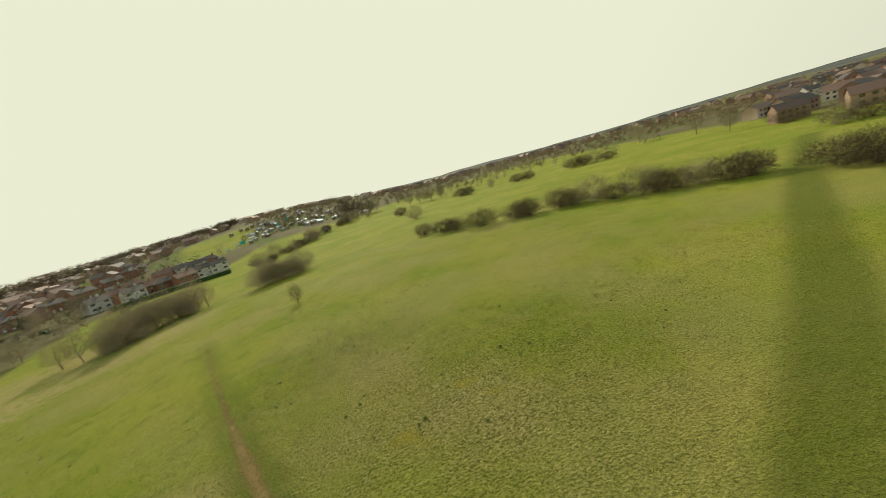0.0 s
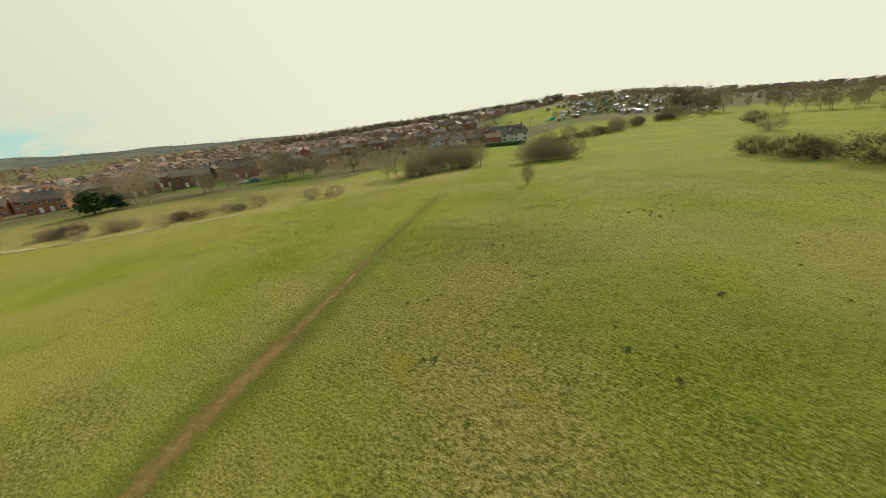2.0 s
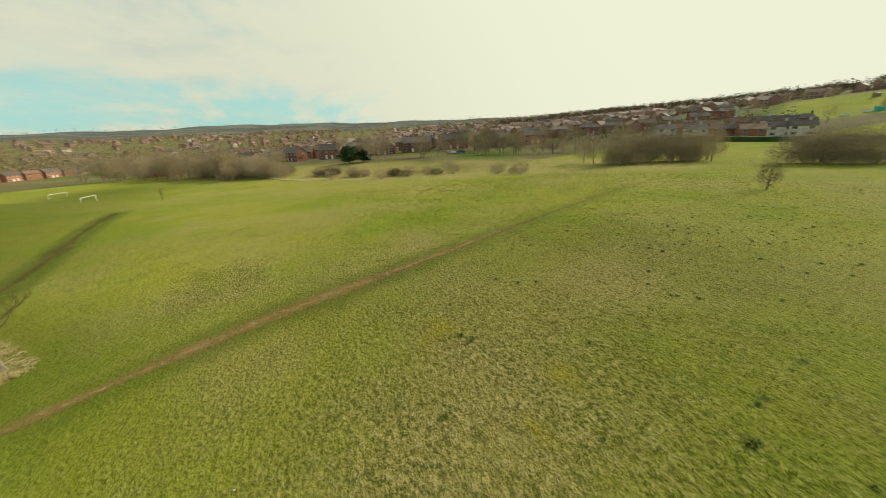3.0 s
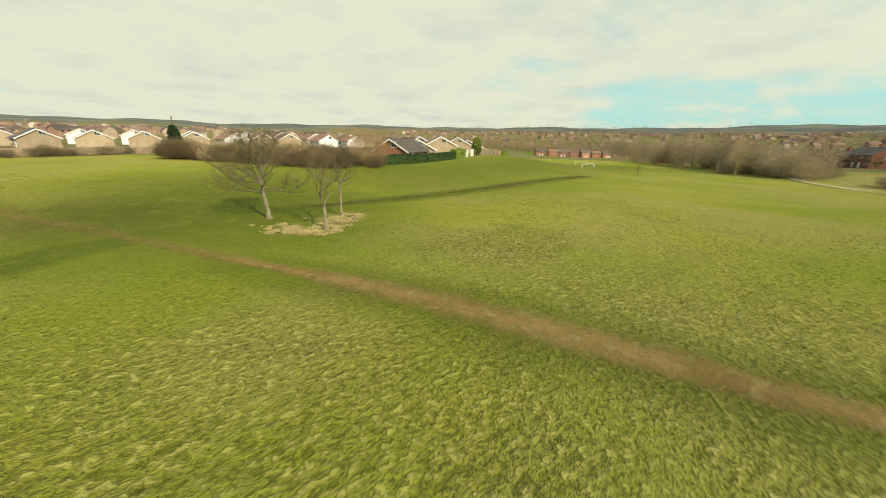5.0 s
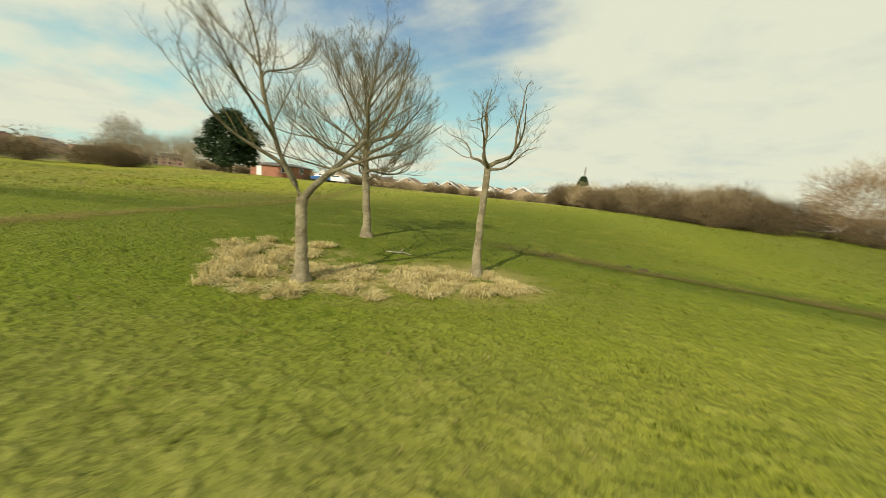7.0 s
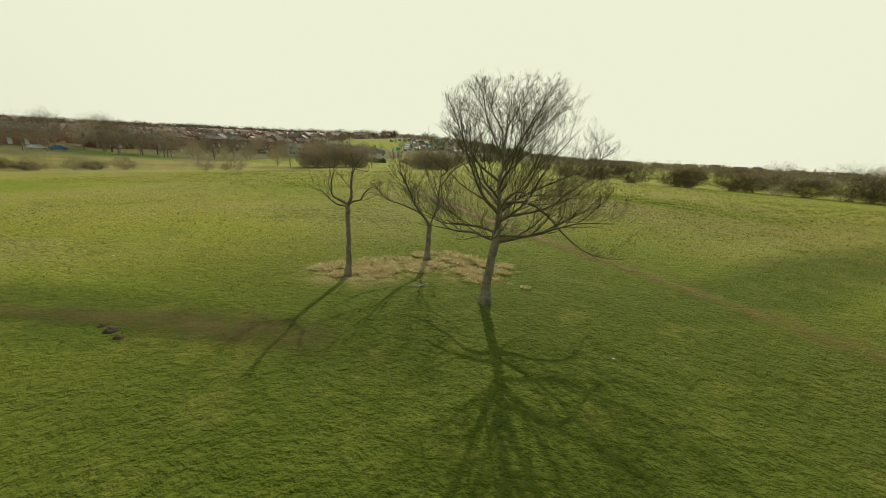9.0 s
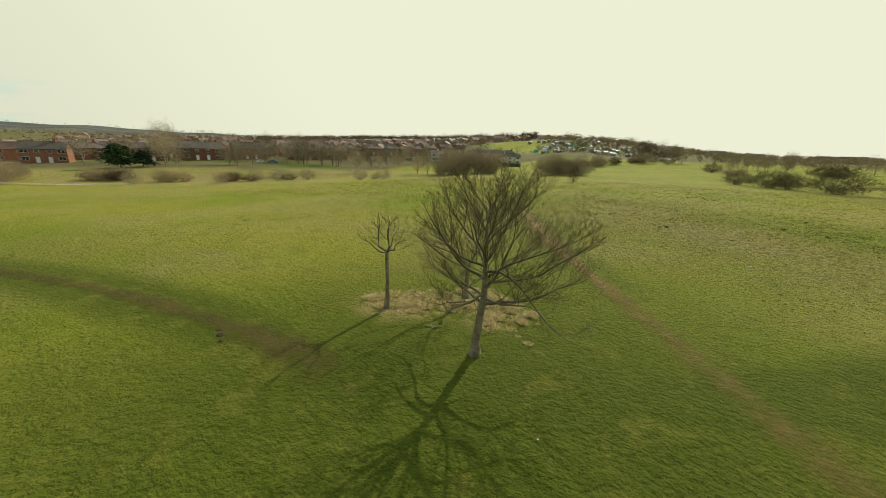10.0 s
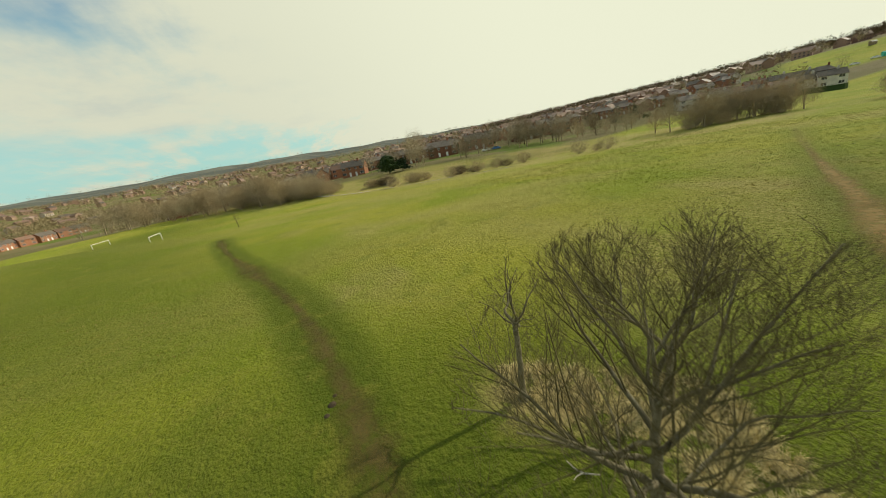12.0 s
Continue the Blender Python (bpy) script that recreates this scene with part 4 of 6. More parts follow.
grove("winter_wood", [(82.8, 441.6), (207, 386.4), (289.8, 289.8), (289.8, 179.4)], 34, (0.7, 1.1), 25.0, M_TWIG_GREY, "leafless trees among far houses")
grove("winter_wood", [(62, 345), (120, 300), (185, 255), (215, 190)], 30, (0.55, 0.95), 10.0, M_TWIG_GREY, "leafless trees at the top of the far pasture")
# south side: thicket before the bungalows, trees beyond
THICK = "thicket before the bungalows"
thicket([(1.38, -45.54), (-4.14, -34.5), (-8.97, -26.91), (-13.8, -24.84), (-19.32, -25.53)], 44, (0, 2, 0, 1), (0.5, 1.05), 1.7, "brown leafless scrub in a dense thicket", THICK)
thicket([(5.52, -48.3), (-2.76, -41.4), (-9.66, -33.12), (-16.56, -28.98)], 24, (0, 0, 1), (0.7, 1.15), 1.7, "brown leafless scrub in a dense thicket", THICK)
plant("willow_bush", SHRUB[4], -19.5, -26.6, 1.0, 20, "tall round leafless willow bush with tan twigs", "bush", "", ("stem", "crown"))
thicket([(77.3, -28.7), (62.9, -37.1), (48.6, -43.9), (38.5, -50.6), (25.1, -57.3), (9.9, -63.2)], 70, (1, 0), (0.4, 0.7), 0.9, "low brown bramble along the garden fences", "bramble along the fences")
thicket([(131.1, 13.8), (103.5, 5.52), (81.4, -9.66), (66.2, -17.94)], 30, (0, 2, 1), (0.8, 1.5), 2.0, "dense leafless hedge at the field's edge", "east hedge")
woods([(117.3, -20.7), (89.7, -34.5), (75.9, -30.36), (67.6, -27.6)], 12, (0, 1), (0.6, 0.85), 6.0, "leafless tree behind the gardens", "trees behind the gardens")
grove("winter_wood", [(126.1, -131.4), (67.1, -165.1), (-0.2, -156.7), (-33.9, -131.4)], 24, (0.5, 0.75), 20.0, M_TWIG_GREY, "leafless garden trees behind the bungalows")
plant("sapling", far_tree_meshes(25, 9, 2.0, 2.6, M_SCRUB, 260, 0.02, 8), -82.5, -14.63, 0.36, 0, "slim young leafless tree beside the track", "tree")
grove("winter_wood", [(117.7, -89.3), (193.4, -55.7), (218.7, 28.5)], 24, (0.7, 1.0), 18.0, M_TWIG_GREY, "leafless trees behind the gardens")


def leafy(name, x, y, places, size, mat, label, category, trunk, flat=0.0, seed=1):
    """An evergreen: trunk, and a crown of many leaf clumps at the given places."""
    rng = np.random.default_rng(seed)
    ob = thing(name, x, y, label, category)
    v, f = tubes([bough(rng, (0, 0, -0.2), (0, 0, 1), trunk[0], trunk[1], trunk[1] * 0.4, 0.05, 0.2, 5)], 8)
    part("trunk", solid("trunk", v, f, M_TWIG, True), ob)
    v, f = flakes(rng, places, size, flat)
    part("crown", solid("crown", v, f, mat), ob)
    return ob


def column(rng, tall, wide, count, low=0.2):
    """Places for a narrow upright conifer."""
    u = rng.uniform(0, 1, count) ** 0.8
    a = rng.uniform(0, 2 * np.pi, count)
    r = wide * np.sqrt(np.clip(np.sin(np.pi * (0.12 + 0.86 * u)), 0, 1)) * rng.uniform(0.75, 1.05, count) * (1 + 0.12 * np.sin(3 * a + 9 * u))
    return np.stack([r * np.cos(a), r * np.sin(a), low + u * (tall - low)], 1)


def tiers(rng, tall, wide, count, pads, lean=0.0):
    """Places for a spreading pine with layered pads of needles."""
    out = []
    for k in range(pads):
        u = k / pads
        a = 2.4 * k + rng.uniform(-0.5, 0.5)
        reach = wide * (1 - 0.75 * u) * rng.uniform(0.35, 0.85)
        c = np.array([math.cos(a) * reach + lean * u, math.sin(a) * reach, tall * (0.22 + 0.74 * u)])
        q = rng.normal(size=(count // pads, 3)) * [wide * (0.30 - 0.12 * u), wide * (0.30 - 0.12 * u), tall * 0.045]
        out.append(c + q)
    return np.concatenate(out)


def pads(rng, tall, wide, count, clumps):
    """Places for a broad old pine: overlapping rounded clumps of needles from near the ground to a blunt top."""
    out = []
    for k in range(clumps):
        u = (k + 0.5) / clumps
        a, reach = 2.4 * k + rng.uniform(-0.4, 0.4), wide * math.sqrt(max(0.05, 1 - (1.45 * u - 0.35) ** 2)) * rng.uniform(0.35, 0.75)
        d = rng.normal(size=(count // clumps, 3))
        d *= rng.uniform(0.45, 1.0, (len(d), 1)) / np.linalg.norm(d, axis=1)[:, None]
        size = wide * rng.uniform(0.30, 0.42)
        out.append(np.array([math.cos(a) * reach, math.sin(a) * reach, tall * (0.16 + 0.74 * u)]) + d * [size, size, size * 0.62])
    return np.concatenate(out)


rng2 = np.random.default_rng(77)
leafy("cypress", -58.65, -45.19, column(rng2, 4.6, 1.2, 2600), 0.2, M_LEAF_LIME, "upright golden-green cypress by the garden fence", "conifer", (5, 0.15), seed=2)
leafy("pine", 53.82, -23.46, pads(rng2, 10.5, 4.9, 15000, 34), 0.24, M_LEAF_DARK, "dark rounded pine at the edge of the gardens", "conifer", (9, 0.34), 0.3, 3)
leafy("evergreen", -137.3, 35.53, tiers(rng2, 7.0, 4.6, 4200, 24), 0.42, M_LEAF_HEDGE, "broad dark evergreen beside brick houses", "conifer", (5, 0.3), 0.4, 4)
leafy("evergreen", -138, 41.4, tiers(rng2, 5.0, 3.2, 1800, 12), 0.4, M_LEAF_DARK, "low dark evergreen beside brick houses", "conifer", (3, 0.2), 0.4, 5)
leafy("conifer", -10.35, 441.6, tiers(rng2, 6, 5, 1200, 16), 0.7, M_LEAF_HEDGE, "dark conifer on the skyline", "conifer", (5, 0.3), 0.4, 6)
leafy("conifer", 4.14, -56.58, column(rng2, 5.2, 1.0, 1500), 0.25, M_LEAF_DARK, "dark conifer behind the thicket", "conifer", (7, 0.2), 0.2, 7)
for x, y, s in ((-180.8, 88.3, 6), (-227.7, 103.5, 7), (-172.5, 144.9, 6), (-160.1, 207, 6)):
    leafy("evergreen", x, y, column(rng2, s, s * 0.3, 900), 0.4, M_LEAF_DARK, "dark garden conifer among houses", "conifer", (s * 0.8, 0.2), 0.2, int(s))


def hedge(line, tall, deep, mat, label, per=90, seed=1):
    """A clipped evergreen hedge: a woody core and a coat of leaf clumps."""
    rng = np.random.default_rng(seed)
    p = along(line, 0.5)
    mid = p[len(p) // 2]
    ob = thing("hedge", mid[0], mid[1], label, "hedge")
    t = np.gradient(p, axis=0)
    t /= np.linalg.norm(t, axis=1)[:, None]
    side = np.stack([-t[:, 1], t[:, 0]], 1)
    count = int(per * len(p) * 0.5)
    k = rng.integers(0, len(p), count)
    face = rng.uniform(-1, 1, count)
    onto = rng.uniform(0, 1, count) < 0.4
    across = np.where(onto, face * deep, np.sign(face) * deep * rng.uniform(0.85, 1.1, count))
    z = np.where(onto, tall * rng.uniform(0.93, 1.06, count), tall * rng.uniform(0.02, 1, count))
    q = p[k] + side[k] * across[:, None] + t[k] * rng.uniform(-0.4, 0.4, (count, 1))
    base = level(*mid)
    v, f = flakes(rng, np.c_[q - mid, height(q[:, 0], q[:, 1]) - base + z], 0.16)
    part("leaves", solid("leaves", v, f, mat), ob)
    core = []
    for s_, h_ in ((-0.8, -0.1), (0.8, -0.1), (0.8, tall * 0.93), (-0.8, tall * 0.93)):
        q = p + side * s_ * deep
        core.append(np.c_[q - mid, height(q[:, 0], q[:, 1]) - base + h_])
    n_, v = len(p), np.concatenate(core)
    f = [(a * n_ + i, a * n_ + i + 1, b * n_ + i + 1, b * n_ + i) for a, b in ((0, 1), (1, 2), (2, 3), (3, 0)) for i in range(n_ - 1)]
    f += [(0, n_, 2 * n_, 3 * n_), (n_ - 1, 4 * n_ - 1, 3 * n_ - 1, 2 * n_ - 1)]
    part("core", solid("core", v, f, mat), ob)
    return ob


hedge([(-21.39, -26.91), (-27.6, -30.01), (-34.5, -33.46)], 1.55, 0.8, M_LEAF_HEDGE, "clipped dark green garden hedge", seed=3)
hedge([(-35.19, -33.81), (-41.4, -36.91), (-46.23, -39.33)], 1.5, 0.8, M_LEAF_HEDGE, "clipped dark green garden hedge", seed=4)
hedge([(-46.57, -39.54), (-48.99, -40.71), (-51.4, -42.09)], 2.0, 1.0, M_LEAF_LIME, "bright yellow-green garden hedge", seed=5)
hedge([(-118, 196), (-100, 208), (-82, 214), (-70, 214)], 2.4, 1.6, M_LEAF_HEDGE, "tall dark green hedge along the gardens", 30, seed=8)
hedge([(-77.3, -54.51), (-79.3, -55.54), (-81.4, -56.58)], 1.6, 0.9, M_LEAF_LIME, "bright yellow-green garden hedge", seed=6)

# ---------------------------------------------------------------- houses
def merged(*pieces):
    v, f = [], []
    for pv, pf in pieces:
        b = len(v)
        v += [tuple(p) for p in pv]
        f += [tuple(i + b for i in face) for face in pf]
    return v, f


def plate(xs, zs, holes, y0, y1):
    """A flat frame on grid lines xs and zs, with the cells named in holes left open."""
    cells = [(i, k) for i in range(len(xs) - 1) for k in range(len(zs) - 1) if (i, k) not in holes]
    v, at, f = [], {}, []

    def p(i, k, y):
        if (i, k, y) not in at:
            at[(i, k, y)] = len(v)
            v.append((xs[i], y0 if y == 0 else y1, zs[k]))
        return at[(i, k, y)]
    for i, k in cells:
        f.append((p(i, k, 0), p(i + 1, k, 0), p(i + 1, k + 1, 0), p(i, k + 1, 0)))
        f.append((p(i, k, 1), p(i, k + 1, 1), p(i + 1, k + 1, 1), p(i + 1, k, 1)))
        for (di, dk), (a, b) in (((-1, 0), ((i, k + 1), (i, k))), ((1, 0), ((i + 1, k), (i + 1, k + 1))), ((0, -1), ((i, k), (i + 1, k))), ((0, 1), ((i + 1, k + 1), (i, k + 1)))):
            if (i + di, k + dk) not in cells:
                f.append((p(*a, 0), p(*a, 1), p(*b, 1), p(*b, 0)))
    return v, f


def window_meshes(w, h):
    """A white window frame with a middle bar, and the pane behind it."""
    t = 0.07
    fr = plate([-w / 2, -w / 2 + t, -t / 2, t / 2, w / 2 - t, w / 2], [0, t, h - t, h], {(1, 1), (3, 1)}, -0.06, 0.0)
    return solid("window_frame", *fr, M_WHITE), solid("pane", *boxes([(-w / 2 + 0.01, w / 2 - 0.01, -0.03, -0.008, 0.01, h - 0.01)]), M_GLASS)


WIN_WIDE, WIN_MID = window_meshes(2.0, 1.25), window_meshes(1.2, 1.15)
DOOR = solid("door", *boxes([(-0.45, 0.45, -0.06, 0, 0, 2.0), (-0.55, -0.45, -0.08, 0, 0, 2.1), (0.45, 0.55, -0.08, 0, 0, 2.1), (-0.55, 0.55, -0.08, 0, 2.0, 2.1)]), M_WHITE)


def gable_wall(w, d, eaves, ridge):
    """Four walls with gables at the two ends of the ridge, which runs along x."""
    x, y = w / 2, d / 2
    v = [(-x, -y, -1.5), (x, -y, -1.5), (x, y, -1.5), (-x, y, -1.5), (-x, -y, eaves), (x, -y, eaves), (x, y, eaves), (-x, y, eaves), (-x, 0, ridge), (x, 0, ridge)]
    return v, [(0, 1, 5, 4), (2, 3, 7, 6), (1, 2, 6, 9, 5), (3, 0, 4, 8, 7)]


def hip_roof(w, d, eaves, ridge, over=0.35):
    x, y, r = w / 2 + over, d / 2 + over, max(0.3, (w - d) / 2 + 0.4)
    t = 0.18
    v = [(-x, -y, eaves - t), (x, -y, eaves - t), (x, y, eaves - t), (-x, y, eaves - t), (-x, -y, eaves), (x, -y, eaves), (x, y, eaves), (-x, y, eaves), (-r, 0, ridge), (r, 0, ridge)]
    return v, [(0, 3, 2, 1), (0, 1, 5, 4), (1, 2, 6, 5), (2, 3, 7, 6), (3, 0, 4, 7), (4, 5, 9, 8), (5, 6, 9), (6, 7, 8, 9), (7, 4, 8)]


def gable_roof(w, d, eaves, ridge, over=0.35):
    """Two tiled slopes with thickness, their courses as low steps, in one piece."""
    x, rows = w / 2 + 0.25, 7
    e0 = eaves - (ridge - eaves) * over / (d / 2)
    half = []
    for k in range(rows):
        for u, lift in ((k / rows, 0.17), ((k + 1) / rows, 0.11)):
            half.append(((d / 2 + over) * (1 - u), e0 + (ridge - e0) * u + lift))
    top = [(-y, z) for y, z in half] + [(0.0, ridge + 0.2)] + half[::-1]
    line = top + [(d / 2 + over, e0 + 0.02), (0.0, ridge + 0.02), (-d / 2 - over, e0 + 0.02)]
    k = len(line)
    v = [(s * x, y, z) for s in (-1, 1) for y, z in line]
    f = [(i, (i + 1) % k, k + (i + 1) % k, k + i) for i in range(k)]
    n_top = len(top)
    for o, flip in ((0, 1), (k, -1)):      # verge ends, strip by strip
        under = [n_top + 2, n_top + 1, n_top]
        for i in range(n_top - 1):
            c = under[0] if i < n_top // 2 - 1 else under[2]
            f.append(tuple(o + j for j in ((i, i + 1, c) if flip > 0 else (c, i + 1, i))))
        m = n_top // 2
        f.append(tuple(o + j for j in ((m - 1, under[1], under[0]) if flip > 0 else (under[0], under[1], m - 1))))
        f.append(tuple(o + j for j in ((m - 1, under[2], under[1]) if flip > 0 else (under[1], under[2], m - 1))))
    return v, f


def verge_boards(w, d, eaves, ridge, over=0.35):
    """White boards up the slopes of one gable end."""
    out = []
    e0 = eaves - (ridge - eaves) * over / (d / 2)
    x = w / 2 + 0.26
    for sgn in (-1, 1):
        y = sgn * (d / 2 + over)
        v = [(x, y, e0 - 0.12), (x + 0.06, y, e0 - 0.12), (x + 0.06, 0, ridge - 0.12), (x, 0, ridge - 0.12), (x, y, e0 + 0.16), (x + 0.06, y, e0 + 0.16), (x + 0.06, 0, ridge + 0.16), (x, 0, ridge + 0.16)]
        out.append((v, [(0, 1, 2, 3), (4, 7, 6, 5), (0, 4, 5, 1), (1, 5, 6, 2), (2, 6, 7, 3), (3, 7, 4, 0)]))
    return merged(*out)


def put_window(parent, pair, x, y, z, turn):
    fr = part("window", pair[0], parent)
    fr.matrix_basis = pose(x, y, z, 0, 0, turn)
    part("pane", pair[1], fr)


def house(x, y, turn, w, d, eaves, ridge, wall, tile, hip, label, full=True, group="houses", boards=False, storeys=2, z=None):
    ob = thing("house", x, y, label, "house", turn, z, group)
    wv, wf = gable_wall(w, d, eaves, eaves + 0.01 if hip else ridge)
    part("wall", solid("wall", wv, wf, wall), ob)
    part("roof", solid("roof", *(hip_roof if hip else gable_roof)(w, d, eaves, ridge), tile), ob)
    stack = boxes([(-0.45, 0.45, -0.35, 0.35, ridge - 0.5, ridge + 1.0), (-0.52, 0.52, -0.42, 0.42, ridge + 1.0, ridge + 1.12),
                   (-0.3, -0.08, -0.11, 0.11, ridge + 1.12, ridge + 1.45), (0.08, 0.3, -0.11, 0.11, ridge + 1.12, ridge + 1.45)])
    if storeys > 1:
        part("chimney", solid("chimney", *stack, wall), ob).location = (w * 0.22, 0, 0)
    for side, face in ((-1, 0), (1, 180)) if full else ((-1, 0),):
        yy = side * (d / 2 + 0.004)
        for k, fx_ in enumerate((-0.30, 0.30) if not full or w < 11 else (-0.38, -0.13, 0.13, 0.38)):
            for s in range(storeys):
                pair = WIN_WIDE if (k in (0, 3) or w < 11) else WIN_MID
                if s == 0 and k in (1, 2) and full:
                    dr = part("door", DOOR, ob)
                    dr.matrix_basis = pose(fx_ * w, yy, 0.1, 0, 0, face)
                    continue
                put_window(ob, pair, fx_ * w, yy, 1.0 + 2.55 * s, face)
    if full:
        for sx, face in ((-1, 270), (1, 90)):
            put_window(ob, WIN_MID, sx * (w / 2 + 0.004), 0.8, (1.0 + 2.55 * (storeys - 1)) if not boards else 3.0, face)
    if boards:
        front = part("bargeboard", solid("bargeboard", *verge_boards(w, d, eaves, ridge), M_WHITE), ob, "white painted bargeboards")
        back = part("bargeboard", front.data, ob, "white painted bargeboards")
        back.matrix_basis = pose(0, 0, 0, 0, 0, 180)
    return ob


ESTATE = "brick houses of the estate"
proto = [house(-172.7, 76.1, 68, 15.5, 7.2, 5.2, 7.8, M_BRICK, M_TILE, False, "pair of red-brick houses with a dark tiled gable roof", True, ESTATE),
         house(-179.2, 58.27, 68, 13.5, 7.4, 5.1, 7.4, M_BRICK, M_TILE, True, "pair of dark brick houses with a hipped tile roof", True, ESTATE),
         house(-191.2, 31.74, 62, 12.5, 7.0, 5.1, 7.6, M_BRICK_ORANGE, M_TILE, False, "orange-brick houses with a dark tiled roof", True, ESTATE),
         house(-207, 82.8, 68, 10.0, 7.0, 5.1, 7.4, M_BRICK_ORANGE, M_TILE_RED, False, "orange-brick house with a brown tiled roof", False, ESTATE),
         house(-200.1, 124.2, 68, 10.5, 7.0, 5.1, 7.4, M_BRICK, M_TILE, True, "brick house with a dark hipped roof", False, ESTATE),
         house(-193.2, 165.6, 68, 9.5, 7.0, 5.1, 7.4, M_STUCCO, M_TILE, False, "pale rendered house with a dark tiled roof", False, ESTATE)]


def again(k, x, y, turn, z=None):
    return copy_thing(proto[k], pose(x, y, level(x, y) if z is None else z, 0, 0, turn))


def front_x(y):
    """Plan line of the estate's first row of houses."""
    return float(np.interp(y, [-28, 34, 73, 125, 161, 221, 331, 442], [-226, -191, -174, -156, -154, -150, -135, -120]))


hr = np.random.default_rng(8)
for y in (-14, 12, 97, 121, 142):
    again(int(hr.integers(0, 3)), front_x(y) - 3 - 5 * hr.uniform(), y, 62 + hr.normal() * 14)
for row in range(1, 7):
    y = -24 + 12 * (row % 2)
    while y < 330 + 10 * row:
        x = front_x(y) - row * 28 - hr.uniform(0, 8)
        far_row = row > 2
        k = int(hr.choice((0, 1, 2, 3, 4) if not far_row else (3, 4, 5, 3, 4)))
        # allotments, meadow and lawns stay open
        if not (x > -131 and y > 290) and hr.uniform() > 0.12 and not (abs(x + 221) < 13 and abs(y - 187) < 17):
            again(k, x, y, (66 if (row // 2) % 2 == 0 else -22) + hr.normal() * 13)
        y += hr.uniform(19, 27)
for k in range(9):           # near rows that step down towards the valley
    x, y = -226 - 1.5 * k + hr.normal() * 2, 64 - 16 * k + hr.normal()
    if k < 7:
        again((2, 1, 0, 2, 1, 2, 0)[k], x, y, 68 + hr.normal() * 6)
    again((2, 3, 4, 5, 3, 2)[k % 6], x - 24, y + 6, -20 + hr.normal() * 8)
    again((3, 5, 2, 4, 3)[k % 5], x - 44, y + 3, -22 + hr.normal() * 8)
for k in range(9):           # orange row in the valley
    u = k / 8
    again((2, 3)[k % 2], -319 - 83 * u, -231 + 55 * u, 150 + hr.normal() * 8)
lone = house(-180.8, -48.3, 20, 10, 8, 5.3, 8.4, M_BRICK, M_TILE_RED, False, "red-brick house at the edge of the wood", True, "")
for k in range(15):          # pale-roofed rows below the meadow
    a, r = radians(19.5 + 12.5 * (k % 8) / 7 + hr.normal() * 0.4), (246 if k < 8 else 284) + hr.normal() * 6
    again(int(hr.choice((3, 4, 5, 5))), -math.sin(a) * r, math.cos(a) * r, math.degrees(a) + 12 + hr.normal() * 10)
for k in range(22):
    a, r = radians(-58 - 22 * hr.uniform()), hr.uniform(340, 520)
    again(int(hr.choice((0, 3, 4, 5))), -math.sin(a) * r, math.cos(a) * r, math.degrees(a) + 20 + hr.normal() * 20)
# white sheet-roofed hall on the estate
hall = thing("hall", -228.0, 282.0, "low hall with a bright sheet-metal roof", "hall", 60)
part("wall", solid("wall", *gable_wall(17, 11, 4.6, 6.6), M_BRICK), hall)
part("roof", solid("roof", *gable_roof(17, 11, 4.6, 6.6), M_SHEET), hall)

# bungalows along the south side
BUNG = "bungalows along the field"
dormer = house(-32.6, -38.6, 30, 9.0, 7.6, 2.3, 4.5, M_BRICK_ORANGE, M_TILE, False, "orange-brick dormer bungalow with white bargeboards", True, "", True, 1, 0.2)
dorm2 = house(-41.4, -47.61, 62, 9, 8.5, 2.3, 4.5, M_BRICK_BUFF, M_TILE, False, "buff-brick bungalow with white bargeboards", True, BUNG, True, 1, 0.2)
bung = [house(72.0, -97.0, 112, 9.5, 7.4, 2.3, 4.3, M_BRICK_BUFF, M_TILE_RED, False, "buff-brick bungalow with white bargeboards", True, BUNG, True, 1),
        house(58.0, -103.0, 108, 9.5, 7.2, 2.3, 4.3, M_BRICK_BUFF, M_TILE, False, "buff-brick bungalow with a dark tiled roof", True, BUNG, True, 1),
        house(45.5, -108.0, 106, 9.5, 7.2, 2.3, 4.2, M_WHITE, M_TILE_RED, False, "white rendered bungalow with a brown roof", True, BUNG, True, 1)]
for k in range(17):          # the rest of the first row
    x = 100 - 8.6 * k if k < 5 else 76 - 9.4 * k
    y = -66 - 4.6 * k if k < 5 else -92 - 0.9 * k
    x, y = 1.13 * x, 1.13 * y
    copy_thing(bung[int(hr.choice((0, 1, 2, 0, 1)))], pose(x + hr.normal(), y + hr.normal() * 2 - (6 if k % 3 == 1 else 0), level(x, y), 0, 0, 118 - 2.2 * k + hr.normal() * 6))
for k in range(14):          # a second row behind
    x, y = 118 - 15 * k + hr.normal() * 2, -128 - 2 * k + hr.normal() * 4
    copy_thing(bung[int(hr.choice((0, 1, 2)))], pose(x, y, level(x, y) + 0.6, 0, 0, 112 - 2 * k + hr.normal() * 10))
for x, y, turn in ((-53.82, -55.2, 60), (-66.2, -63.5, 58), (-77.3, -71.8, 56), (-89.7, -80, 55), (-102.1, -91.1, 54), (-57.96, -71.8, 60), (-71.8, -81.4, 58)):
    copy_thing(dorm2, pose(x, y, level(x, y), 0, 0, turn))
house(60, -37, 20, 10, 6, 2.3, 2.9, M_BRICK, M_TILE, True, "low red-brick building with a shallow dark roof", True, "", False, 1)


